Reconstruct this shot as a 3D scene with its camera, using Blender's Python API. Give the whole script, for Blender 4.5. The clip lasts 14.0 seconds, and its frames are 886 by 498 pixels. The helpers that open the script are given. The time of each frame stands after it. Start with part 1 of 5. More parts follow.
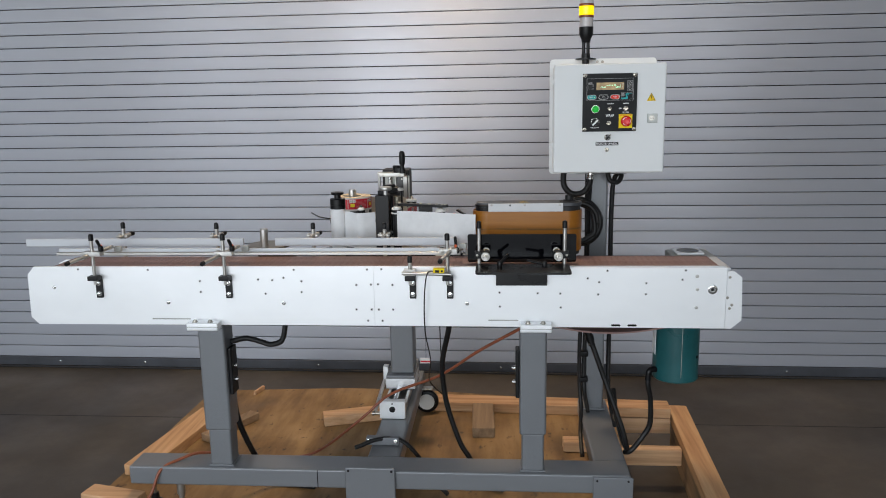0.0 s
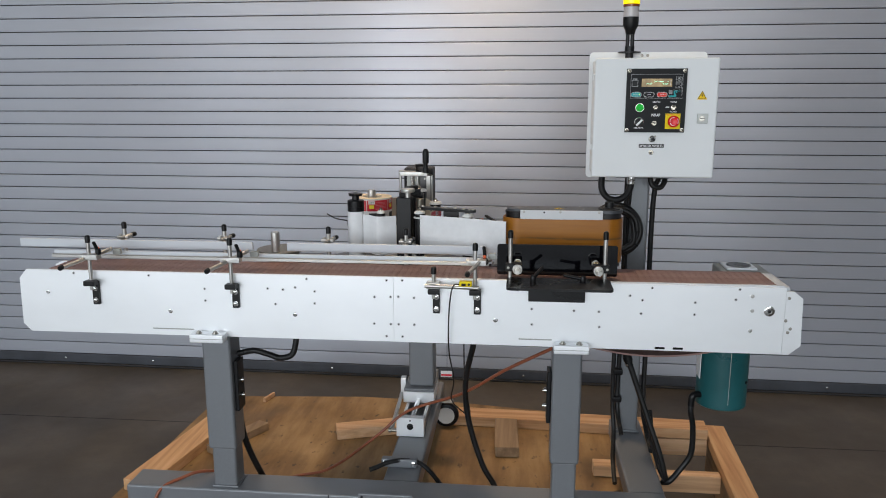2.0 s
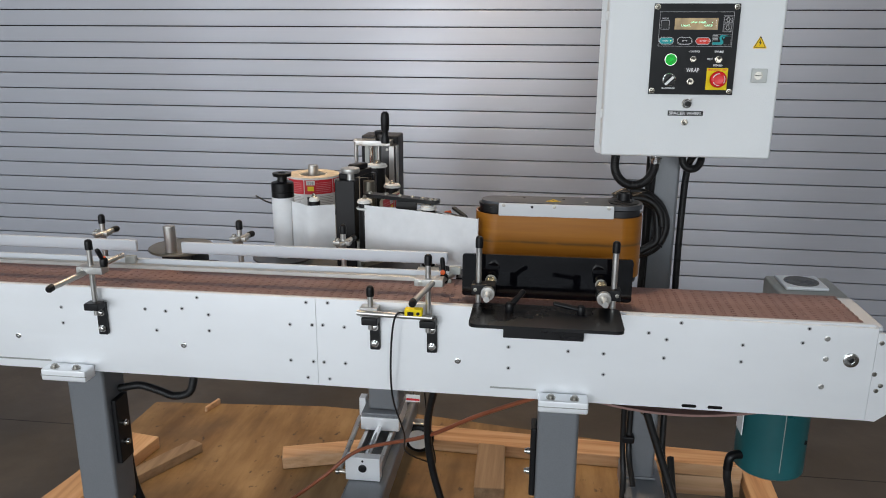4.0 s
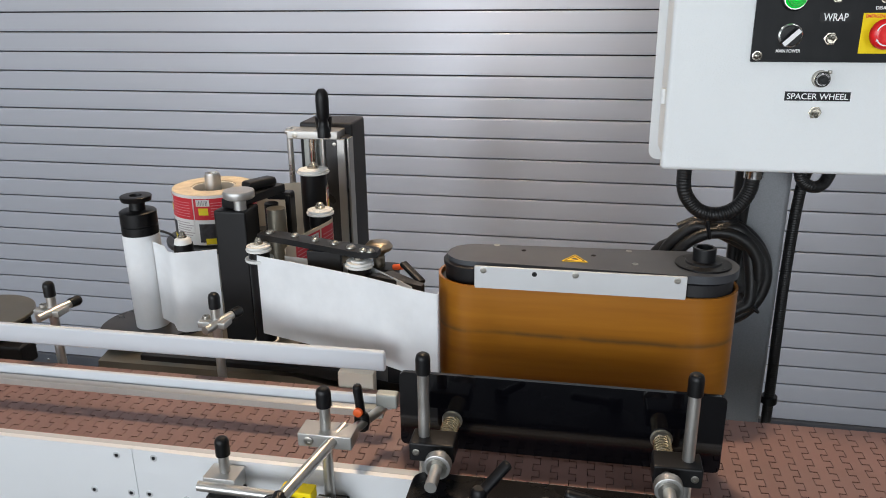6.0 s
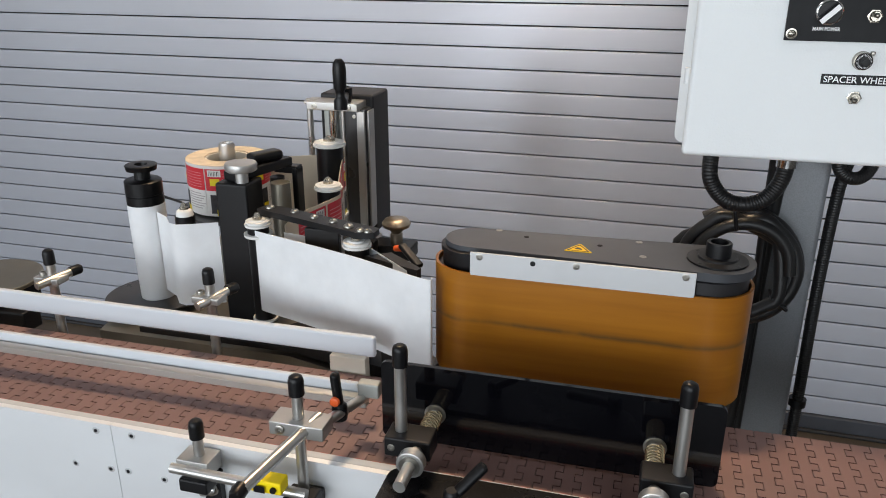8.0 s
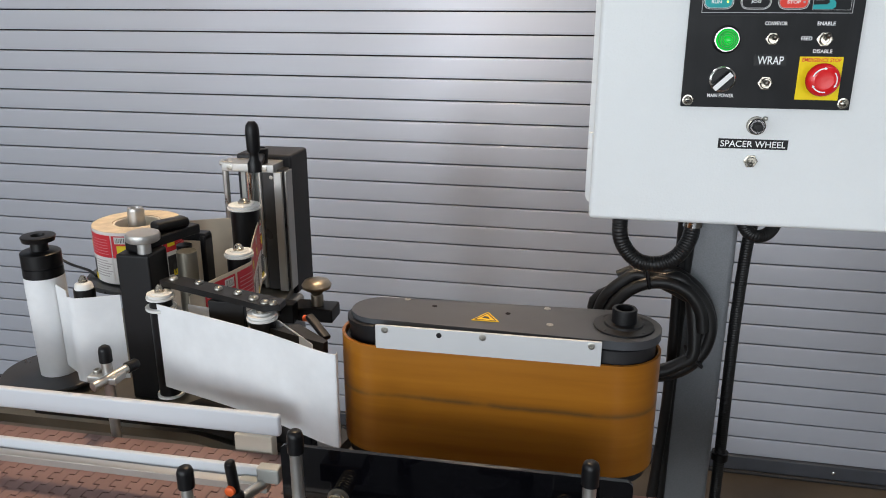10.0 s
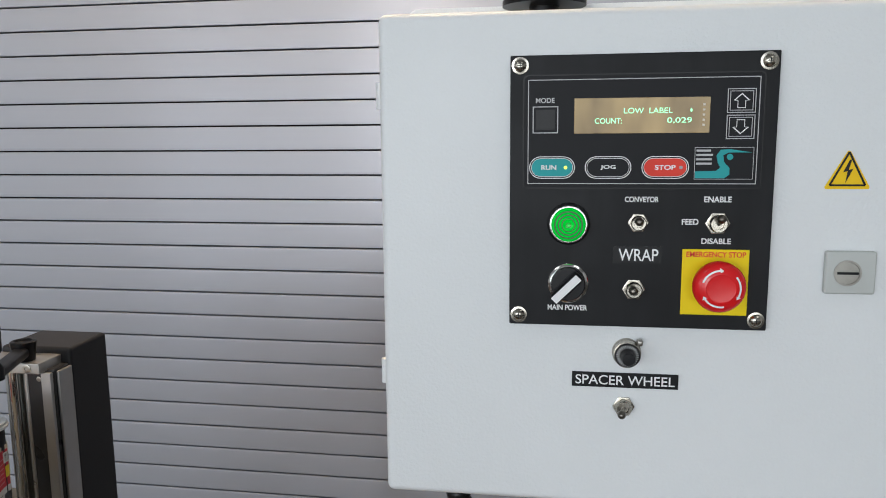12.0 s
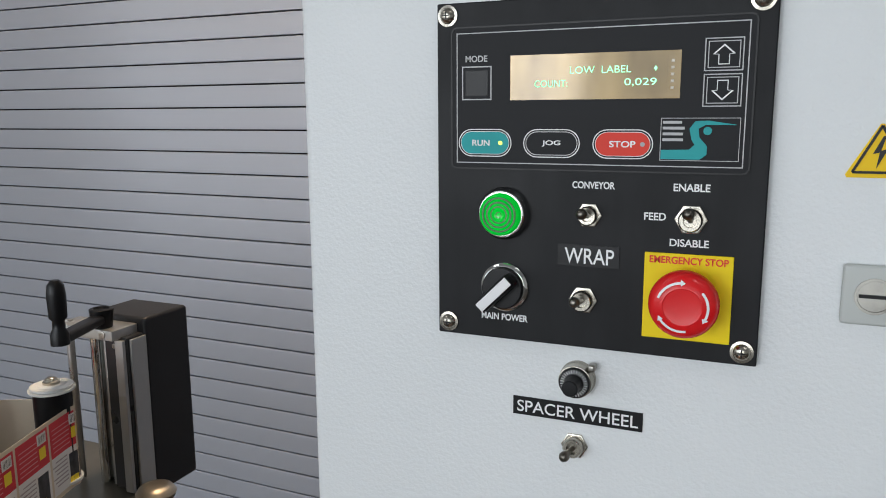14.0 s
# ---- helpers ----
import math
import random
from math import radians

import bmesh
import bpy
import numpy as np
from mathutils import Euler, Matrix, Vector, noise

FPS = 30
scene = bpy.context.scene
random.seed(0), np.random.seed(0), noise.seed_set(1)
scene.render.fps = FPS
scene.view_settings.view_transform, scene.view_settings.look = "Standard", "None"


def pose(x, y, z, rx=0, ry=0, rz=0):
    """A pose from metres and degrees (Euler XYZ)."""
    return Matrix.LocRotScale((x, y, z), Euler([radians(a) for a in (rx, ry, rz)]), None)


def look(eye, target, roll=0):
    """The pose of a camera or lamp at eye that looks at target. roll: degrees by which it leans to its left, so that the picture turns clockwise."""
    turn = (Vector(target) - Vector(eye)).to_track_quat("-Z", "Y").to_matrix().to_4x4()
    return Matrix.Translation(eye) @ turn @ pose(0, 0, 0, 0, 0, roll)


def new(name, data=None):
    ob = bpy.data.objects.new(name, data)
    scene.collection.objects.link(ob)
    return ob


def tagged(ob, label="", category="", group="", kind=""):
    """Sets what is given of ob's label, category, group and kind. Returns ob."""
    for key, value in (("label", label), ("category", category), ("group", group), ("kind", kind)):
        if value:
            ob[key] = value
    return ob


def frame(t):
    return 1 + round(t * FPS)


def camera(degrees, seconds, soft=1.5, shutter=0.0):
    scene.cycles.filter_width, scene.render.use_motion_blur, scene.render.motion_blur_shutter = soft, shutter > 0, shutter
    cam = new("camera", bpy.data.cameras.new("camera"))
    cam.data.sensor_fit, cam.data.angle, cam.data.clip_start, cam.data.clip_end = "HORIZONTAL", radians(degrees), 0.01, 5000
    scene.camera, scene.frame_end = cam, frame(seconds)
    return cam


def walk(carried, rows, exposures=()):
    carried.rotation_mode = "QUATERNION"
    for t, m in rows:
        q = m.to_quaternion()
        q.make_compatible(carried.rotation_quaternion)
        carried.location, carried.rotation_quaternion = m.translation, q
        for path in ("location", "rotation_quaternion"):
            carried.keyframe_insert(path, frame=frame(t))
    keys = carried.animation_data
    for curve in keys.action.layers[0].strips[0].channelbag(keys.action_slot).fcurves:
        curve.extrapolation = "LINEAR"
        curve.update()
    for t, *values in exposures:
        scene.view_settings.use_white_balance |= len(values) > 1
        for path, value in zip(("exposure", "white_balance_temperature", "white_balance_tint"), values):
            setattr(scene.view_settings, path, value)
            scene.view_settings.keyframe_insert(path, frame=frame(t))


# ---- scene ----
cam = camera(59.7, 14.0, soft=1.0)

PATH = [
    (0, (0.078, 0.27, 1.465), (-0.075, 2.226, 1.08), -1.0),
    (0.5, (0.089, 0.284, 1.467), (-0.079, 2.239, 1.083), -1.0),
    (1, (0.088, 0.302, 1.468), (-0.089, 2.257, 1.083), -0.7),
    (1.5, (0.086, 0.351, 1.463), (-0.102, 2.303, 1.071), -0.4),
    (2, (0.032, 0.475, 1.478), (-0.162, 2.423, 1.069), -0.1),
    (2.5, (0.0, 0.606, 1.499), (-0.161, 2.545, 1.036), 0.2),
    (3, (0.076, 0.777, 1.479), (-0.174, 2.702, 0.998), 0.2),
    (3.5, (0.128, 0.924, 1.46), (-0.168, 2.831, 0.938), 0.6),
    (4, (0.117, 1.099, 1.469), (-0.127, 3.01, 0.932), 0.3),
    (4.2, (0.113, 1.177, 1.48), (-0.09, 3.097, 0.957), 0.3),
    (6.3, (0.158, 1.854, 1.436), (-0.229, 3.699, 0.769), -0.6),
    (6.5, (0.165, 1.863, 1.437), (-0.246, 3.7, 0.76), -0.5),
    (7, (0.201, 1.872, 1.443), (-0.267, 3.683, 0.735), -0.0),
    (7.2, (0.203, 1.875, 1.439), (-0.28, 3.679, 0.722), 0.1),
    (9.3, (0.2, 1.872, 1.435), (-0.266, 3.686, 0.734), 0.2),
    (9.5, (0.207, 1.878, 1.439), (-0.24, 3.702, 0.75), 0.3),
    (10, (0.238, 1.909, 1.458), (-0.117, 3.78, 0.846), 0.1),
    (10.5, (0.293, 1.96, 1.471), (0.001, 3.882, 1.002), 0.3),
    (10.8, (0.337, 1.993, 1.484), (0.058, 3.933, 1.086), 0.3),
    (11, (0.364, 2.018, 1.478), (0.079, 3.964, 1.118), 0.1),
    (11.5, (0.365, 2.117, 1.473), (0.085, 4.072, 1.155), -0.3),
    (12, (0.366, 2.262, 1.484), (0.07, 4.216, 1.175), -0.5),
    (12.5, (0.453, 2.348, 1.476), (-0.016, 4.267, 1.162), -0.1),
    (13, (0.511, 2.377, 1.477), (-0.14, 4.24, 1.152), -0.5),
    (13.2, (0.51, 2.387, 1.477), (-0.186, 4.234, 1.155), 0.0),
    (13.5, (0.504, 2.388, 1.473), (-0.222, 4.222, 1.144), -0.6),
    (14, (0.504, 2.39, 1.473), (-0.272, 4.201, 1.128), -0.3),
]
walk(cam, [(t, look(eye, target, roll)) for t, eye, target, roll in PATH],
     exposures=[(0, -0.04), (3.0, -0.01), (4.2, 0.06), (6.3, 0.32), (9.6, 0.34), (10.6, 0.14), (11.5, 0.0), (14, 0.01)])

# ---- daylight, lamps, exposure ----
world = bpy.data.worlds.new("world")
scene.world = world
world.use_nodes = True
wn = world.node_tree.nodes
sky = wn.new("ShaderNodeTexSky")
sky.sky_type, sky.sun_disc = "NISHITA", False
sky.sun_elevation, sky.sun_rotation = radians(48), radians(150)
world.node_tree.links.new(sky.outputs[0], wn["Background"].inputs[0])
wn["Background"].inputs[1].default_value = 0.09


def area_lamp(name, eye, target, sx, sy, watts, colour):
    data = bpy.data.lights.new(name, "AREA")
    data.shape, data.size, data.size_y, data.energy, data.color = "RECTANGLE", sx, sy, watts, colour
    ob = new(name, data)
    ob.matrix_world = look(eye, target)
    return ob


# daylight through the open loading bays behind the camera, and the lamp over the roller door
area_lamp("bay_daylight", (-1.3, -6.6, 2.1), (-0.5, 3.0, 0.9), 10.6, 4.0, 400, (0.86, 0.93, 1.0))
area_lamp("doorway_daylight", (-2.35, -6.45, 2.3), (-0.5, 3.0, 1.3), 1.1, 3.6, 105, (0.95, 0.97, 1.0))
area_lamp("side_bay_daylight", (-6.85, -3.2, 2.0), (-0.5, 2.6, 1.0), 4.8, 3.4, 82, (0.88, 0.94, 1.0))
area_lamp("door_lamp_light", (-0.25, 3.45, 3.42), (-0.25, 4.15, 0.4), 0.4, 0.16, 46, (1.0, 0.72, 0.46))
# added overhead fill on both sides, without any fixture
for hx in (-2.6, 2.4):
    area_lamp("overhead_fill", (hx, 1.2, 4.55), (hx, 1.9, 0.0), 1.4, 0.5, 14, (0.97, 0.98, 1.0))

# ---- materials ----


class Mat:
    """A node material with a Principled shader and a few shortcuts."""

    def __init__(self, name, colour, rough=0.5, metal=0.0, **extra):
        self.m = bpy.data.materials.new(name)
        self.m.use_nodes = True
        self.n, self.l = self.m.node_tree.nodes, self.m.node_tree.links
        self.b = self.n["Principled BSDF"]
        self.b.inputs["Base Color"].default_value = (*colour, 1)
        self.b.inputs["Roughness"].default_value = rough
        self.b.inputs["Metallic"].default_value = metal
        for k, v in extra.items():
            self.b.inputs[k.replace("_", " ")].default_value = v
        self.colour, self.rough = colour, rough
        self.co = self.n.new("ShaderNodeTexCoord").outputs["Object"]

    def noise(self, scale, detail=4, stretch=(1, 1, 1), rough=0.55):
        mp = self.n.new("ShaderNodeMapping")
        mp.inputs["Scale"].default_value = stretch
        self.l.new(self.co, mp.inputs[0])
        t = self.n.new("ShaderNodeTexNoise")
        t.inputs["Scale"].default_value, t.inputs["Detail"].default_value, t.inputs["Roughness"].default_value = scale, detail, rough
        self.l.new(mp.outputs[0], t.inputs["Vector"])
        return t.outputs["Fac"]

    def ramp(self, fac, stops):
        r = self.n.new("ShaderNodeValToRGB")
        e = r.color_ramp.elements
        while len(e) < len(stops):
            e.new(0.5)
        for el, (p, c) in zip(e, stops):
            el.position, el.color = p, (*c, 1)
        self.l.new(fac, r.inputs[0])
        return r.outputs[0]

    def mix(self, fac, a, b, mode="MIX"):
        x = self.n.new("ShaderNodeMix")
        x.data_type, x.blend_type = "RGBA", mode
        for sock, v in ((x.inputs[0], fac), (x.inputs[6], a), (x.inputs[7], b)):
            if isinstance(v, (int, float)):
                sock.default_value = v
            elif isinstance(v, tuple):
                sock.default_value = (*v, 1)
            else:
                self.l.new(v, sock)
        return x.outputs[2]

    def base(self, out):
        self.l.new(out, self.b.inputs["Base Color"])
        return self

    def vary(self, scale, amount, stretch=(1, 1, 1), detail=5):
        """Colour wanders round the base colour by the amount."""
        c = self.colour
        lo, hi = tuple(v * (1 - amount) for v in c), tuple(min(1, v * (1 + amount)) for v in c)
        return self.base(self.ramp(self.noise(scale, detail, stretch), [(0.3, lo), (0.7, hi)]))

    def gloss(self, scale, lo, hi, stretch=(1, 1, 1)):
        r = self.ramp(self.noise(scale, 5, stretch), [(0.3, (lo,) * 3), (0.7, (hi,) * 3)])
        self.l.new(r, self.b.inputs["Roughness"])
        return self

    def bump(self, scale, strength, dist=0.001, stretch=(1, 1, 1), detail=4):
        b = self.n.new("ShaderNodeBump")
        b.inputs["Strength"].default_value, b.inputs["Distance"].default_value = strength, dist
        self.l.new(self.noise(scale, detail, stretch), b.inputs["Height"])
        self.l.new(b.outputs[0], self.b.inputs["Normal"])
        return self


M = {}
M["door"] = Mat("door_slat_paint", (0.37, 0.39, 0.442), 0.36, 0.3, Specular_IOR_Level=0.5, Anisotropic=0.85).vary(1.2, 0.05, (0.4, 1, 1)).gloss(3, 0.31, 0.39, (0.3, 1, 6)).bump(40, 0.05, 0.0006, (0.3, 1, 1))
lengthwise = M["door"].n.new("ShaderNodeCombineXYZ")
lengthwise.inputs[2].default_value = 1.0
M["door"].l.new(lengthwise.outputs[0], M["door"].b.inputs["Tangent"])
M["door_bar"] = Mat("door_bottom_bar", (0.045, 0.05, 0.062), 0.5).vary(6, 0.25)
M["rubber_seal"] = Mat("rubber_seal", (0.018, 0.018, 0.02), 0.75).vary(9, 0.3)
conc = Mat("concrete_floor", (0.12, 0.105, 0.09), 0.55)
conc.base(conc.mix(conc.ramp(conc.noise(26, 8), [(0.35, (0.0,) * 3), (0.75, (0.5,) * 3)]), conc.ramp(conc.noise(1.6, 6), [(0.3, (0.036, 0.029, 0.022)), (0.48, (0.066, 0.054, 0.04)), (0.72, (0.125, 0.104, 0.08))]), (0.06, 0.052, 0.045)))
conc.gloss(2.5, 0.38, 0.62).bump(60, 0.15, 0.002)
M["concrete"] = conc
M["wall"] = Mat("painted_block_wall", (0.64, 0.63, 0.61), 0.8).vary(2, 0.08).bump(30, 0.2, 0.003)
M["ceiling"] = Mat("corrugated_ceiling", (0.36, 0.36, 0.36), 0.7).vary(2, 0.1)
M["alu"] = Mat("brushed_aluminium_plate", (0.87, 0.89, 0.91), 0.42, 0.5).vary(3, 0.035, (1, 1, 2)).gloss(14, 0.4, 0.47, (0.06, 1, 5)).bump(120, 0.06, 0.0004, (0.02, 1, 3))
M["alu_bar"] = Mat("aluminium_bar", (0.47, 0.465, 0.45), 0.38, 0.8).vary(8, 0.08).gloss(30, 0.26, 0.42, (0.1, 1, 1))
M["steel"] = Mat("stainless_rod", (0.52, 0.51, 0.49), 0.3, 0.9).vary(20, 0.1).gloss(40, 0.26, 0.4)
M["chrome"] = Mat("chrome", (0.72, 0.72, 0.71), 0.13, 1.0).vary(30, 0.08)
M["zinc"] = Mat("zinc_screw", (0.4, 0.385, 0.35), 0.3, 1.0).vary(60, 0.2)
M["black"] = Mat("black_plastic", (0.005, 0.005, 0.006), 0.36, Specular_IOR_Level=0.28).vary(12, 0.3).bump(200, 0.08, 0.0003)
M["black_ano"] = Mat("black_anodised_metal", (0.006, 0.006, 0.007), 0.4, 0.0, Specular_IOR_Level=0.3).vary(10, 0.25)
M["cover"] = Mat("dark_textured_cover", (0.016, 0.016, 0.018), 0.5, Specular_IOR_Level=0.35).vary(8, 0.15).bump(420, 0.35, 0.0005)
M["plate_grey"] = Mat("grey_anodised_plate", (0.062, 0.066, 0.074), 0.38, 0.3, Specular_IOR_Level=0.4).vary(7, 0.12).gloss(9, 0.34, 0.44)
M["gloss_black"] = Mat("glossy_black_acrylic", (0.002, 0.002, 0.003), 0.05, Specular_IOR_Level=0.4).gloss(10, 0.04, 0.1)
M["black_tray"] = Mat("black_powder_coat", (0.006, 0.006, 0.007), 0.3, Specular_IOR_Level=0.4).vary(14, 0.3).gloss(9, 0.22, 0.36)
ham = Mat("hammertone_grey_paint", (0.2, 0.21, 0.22), 0.42, 0.25)
ham.base(ham.ramp(ham.noise(520, 2), [(0.35, (0.178, 0.188, 0.203)), (0.62, (0.212, 0.224, 0.24))]))
ham.gloss(3, 0.3, 0.42).bump(380, 0.25, 0.0005)
M["hammer"] = ham
M["box"] = Mat("light_grey_textured_paint", (0.75, 0.77, 0.775), 0.45).vary(3, 0.025).gloss(8, 0.36, 0.48).bump(430, 0.55, 0.0009, (1, 1, 1), 2)
M["panel"] = Mat("charcoal_panel", (0.012, 0.0125, 0.0138), 0.48, 0.0, Specular_IOR_Level=0.18).vary(60, 0.2, (1, 1, 0.15)).gloss(20, 0.4, 0.55)
M["overlay"] = Mat("dark_overlay_film", (0.0125, 0.013, 0.015), 0.5, Specular_IOR_Level=0.18).vary(10, 0.1)
M["white_ink"] = Mat("white_ink", (0.85, 0.85, 0.85), 0.5)
M["grey_ink"] = Mat("grey_ink", (0.5, 0.5, 0.51), 0.5)
M["teal_ink"] = Mat("teal_key", (0.03, 0.36, 0.37), 0.5, Specular_IOR_Level=0.2).vary(50, 0.05)
M["red_ink"] = Mat("red_key", (0.75, 0.06, 0.04), 0.5, Specular_IOR_Level=0.2).vary(50, 0.05)
M["yellow"] = Mat("yellow_plate", (0.9, 0.68, 0.006), 0.5, Specular_IOR_Level=0.25).vary(40, 0.05)
M["lever"] = Mat("worn_nickel_lever", (0.17, 0.155, 0.135), 0.34, 1.0).vary(60, 0.2)
M["amber_tri"] = Mat("warning_yellow", (0.9, 0.58, 0.01), 0.5, Specular_IOR_Level=0.25).vary(40, 0.05)
M["estop"] = Mat("red_mushroom_plastic", (0.74, 0.012, 0.015), 0.26).vary(30, 0.05)
# the warm reflection on the display glass is painted as amber mottling
M["lcd"] = Mat("display_window", (0.2, 0.16, 0.09), 0.1, 0.1)
M["lcd"].base(M["lcd"].ramp(M["lcd"].noise(30, 3, (1, 1, 0.4)), [(0.3, (0.16, 0.1, 0.03)), (0.7, (0.4, 0.27, 0.1))]))
M["lcd_text"] = Mat("display_characters", (0.4, 0.8, 0.5), 0.5, Emission_Color=(0.35, 1.0, 0.55, 1), Emission_Strength=1.1)
M["green_lens"] = Mat("lit_green_lens", (0.0, 0.42, 0.03), 0.1, Emission_Color=(0.0, 0.8, 0.05, 1), Emission_Strength=0.38)
# darker green for the shade between the lens ridges
M["green_groove"] = Mat("groove_shade_green", (0.0, 0.14, 0.012), 0.3)
M["yellow_led"] = Mat("yellow_led", (0.7, 0.9, 0.1), 0.3, Emission_Color=(0.7, 0.95, 0.1, 1), Emission_Strength=1.0)
M["beacon_yellow"] = Mat("lit_yellow_beacon", (0.9, 0.65, 0.0), 0.25, Emission_Color=(1.0, 0.75, 0.0, 1), Emission_Strength=0.9)
M["beacon_amber"] = Mat("amber_beacon_ring", (0.22, 0.06, 0.02), 0.25)
M["beacon_clear"] = Mat("clear_beacon_lens", (0.5, 0.47, 0.47), 0.2)
M["amber"] = Mat("amber_polyurethane_belt", (0.42, 0.2, 0.025), 0.3, 0.0, Subsurface_Weight=0.0)
a = M["amber"]
streak = a.ramp(a.noise(5, 6, (0.5, 1, 9)), [(0.3, (0.22, 0.074, 0.004)), (0.7, (0.38, 0.148, 0.011))])
sep = a.n.new("ShaderNodeSeparateXYZ")
a.l.new(a.co, sep.inputs[0])
addn = a.n.new("ShaderNodeMath")
addn.operation = "MULTIPLY_ADD"
a.l.new(a.noise(14, 5, (1, 1, 0.2)), addn.inputs[0])
addn.inputs[1].default_value = 0.007
a.l.new(sep.outputs[2], addn.inputs[2])
line = a.ramp(addn.outputs[0], [(0.0882, (0, 0, 0)), (0.0903, (1, 1, 1)), (0.0918, (1, 1, 1)), (0.0942, (0, 0, 0))])
spots = a.ramp(a.noise(22, 4, (1, 1, 0.3)), [(0.34, (0.3,) * 3), (0.56, (1.0,) * 3)])
a.base(a.mix(a.mix(1.0, line, spots, "MULTIPLY"), streak, (0.07, 0.045, 0.02)))
M["paper"] = Mat("white_backing_paper", (0.74, 0.755, 0.77), 0.6).vary(30, 0.05).bump(60, 0.12, 0.0006)
M["paper_core"] = Mat("cream_backing_paper", (0.62, 0.54, 0.42), 0.6).vary(20, 0.06)
M["paper_edge"] = Mat("paper_roll_edge", (0.62, 0.52, 0.38), 0.7).vary(60, 0.15)
M["print_red"] = Mat("red_print", (0.6, 0.02, 0.035), 0.35).vary(30, 0.06)
M["print_white"] = Mat("white_print", (0.74, 0.73, 0.71), 0.35).vary(20, 0.04)
M["print_dark"] = Mat("dark_print", (0.03, 0.03, 0.035), 0.35).vary(90, 0.8)
M["print_yellow"] = Mat("yellow_print", (0.85, 0.66, 0.02), 0.35)
M["print_grey"] = Mat("grey_print", (0.4, 0.36, 0.36), 0.4)
M["pink_print"] = Mat("pink_print", (0.7, 0.28, 0.3), 0.4)
M["white_uhmw"] = Mat("white_guide_plastic", (0.58, 0.61, 0.65), 0.4).vary(5, 0.05, (0.2, 1, 1)).gloss(12, 0.32, 0.5)
M["white_cap"] = Mat("white_roller_cap", (0.72, 0.72, 0.7), 0.35).vary(20, 0.05)
belt = Mat("pink_brown_belt_plastic", (0.29, 0.145, 0.12), 0.5)
oi = belt.n.new("ShaderNodeObjectInfo")
belt.base(belt.mix(belt.ramp(belt.noise(12, 6), [(0.35, (0,) * 3), (0.75, (0.5,) * 3)]), belt.ramp(oi.outputs["Random"], [(0.0, (0.215, 0.122, 0.106)), (1.0, (0.255, 0.148, 0.13)), ]), (0.18, 0.115, 0.104)))
belt.gloss(20, 0.38, 0.55).bump(90, 0.15, 0.0006)
M["belt"] = belt
M["belt_red"] = Mat("red_belt_edge", (0.34, 0.1, 0.1), 0.5).vary(40, 0.2)
# near-black colour standing in for shade in gaps, slots, holes and seams
M["dark_gap"] = Mat("gap_shade_black", (0.006, 0.005, 0.005), 0.8, Specular_IOR_Level=0.2)
ply = Mat("worn_plywood", (0.3, 0.18, 0.085), 0.62)
ply_grain = ply.ramp(ply.noise(7, 9, (2.2, 0.45, 1)), [(0.3, (0.165, 0.09, 0.033)), (0.48, (0.265, 0.155, 0.06)), (0.72, (0.4, 0.255, 0.115))])
ply_stain = ply.mix(ply.ramp(ply.noise(3.5, 7), [(0.5, (0,) * 3), (0.72, (0.7,) * 3)]), ply_grain, (0.1, 0.062, 0.03))
ply.base(ply.mix(ply.ramp(ply.noise(38, 3, (1, 0.6, 1)), [(0.64, (0,) * 3), (0.72, (0.8,) * 3)]), ply_stain, (0.06, 0.04, 0.024)))
ply.gloss(6, 0.5, 0.7).bump(30, 0.2, 0.002, (3, 0.4, 1))
M["ply"] = ply


def timber(name, dark, mid, pale, along):
    t = Mat(name, mid, 0.65)
    st = (0.25, 5, 5) if along == "x" else (5, 0.25, 5)
    i = t.n.new("ShaderNodeObjectInfo")
    g = t.ramp(t.noise(9, 8, st), [(0.32, dark), (0.5, mid), (0.7, pale)])
    t.base(t.mix(0.35, g, t.ramp(i.outputs["Random"], [(0, dark), (1, pale)])))
    return t.bump(40, 0.25, 0.0015, st)


M["timber_x"] = timber("sawn_softwood_along", (0.36, 0.18, 0.075), (0.62, 0.37, 0.19), (0.78, 0.54, 0.34), "x")
M["timber_y"] = timber("sawn_softwood_across", (0.32, 0.145, 0.055), (0.56, 0.31, 0.14), (0.72, 0.46, 0.25), "y")
M["timber_old"] = timber("weathered_softwood", (0.17, 0.11, 0.06), (0.29, 0.19, 0.11), (0.4, 0.28, 0.17), "y")
M["teal"] = Mat("teal_motor_paint", (0.012, 0.088, 0.096), 0.33).vary(7, 0.18).gloss(8, 0.26, 0.4).bump(40, 0.1, 0.0008)
M["gear_grey"] = Mat("cast_aluminium", (0.36, 0.37, 0.35), 0.45, 0.45).vary(12, 0.2)
M["olive_steel"] = Mat("worn_steel_plate", (0.2, 0.185, 0.15), 0.36, 0.75).vary(5, 0.2).gloss(6, 0.28, 0.46)
M["dark_steel"] = Mat("dark_steel_disc", (0.06, 0.06, 0.062), 0.3, 0.6).vary(7, 0.2).gloss(12, 0.24, 0.38)
M["lock"] = Mat("grey_lock_plastic", (0.5, 0.52, 0.5), 0.45).vary(30, 0.04)
M["nickel"] = Mat("nickel_plate", (0.46, 0.43, 0.37), 0.24, 1.0).vary(60, 0.15)
M["pale_plate"] = Mat("pale_anodised_plate", (0.55, 0.56, 0.57), 0.5, 0.25).vary(10, 0.05)
M["brass"] = Mat("plated_spring", (0.6, 0.5, 0.32), 0.25, 1.0)
M["copper_hose"] = Mat("orange_air_hose", (0.25, 0.075, 0.035), 0.4).vary(20, 0.15)
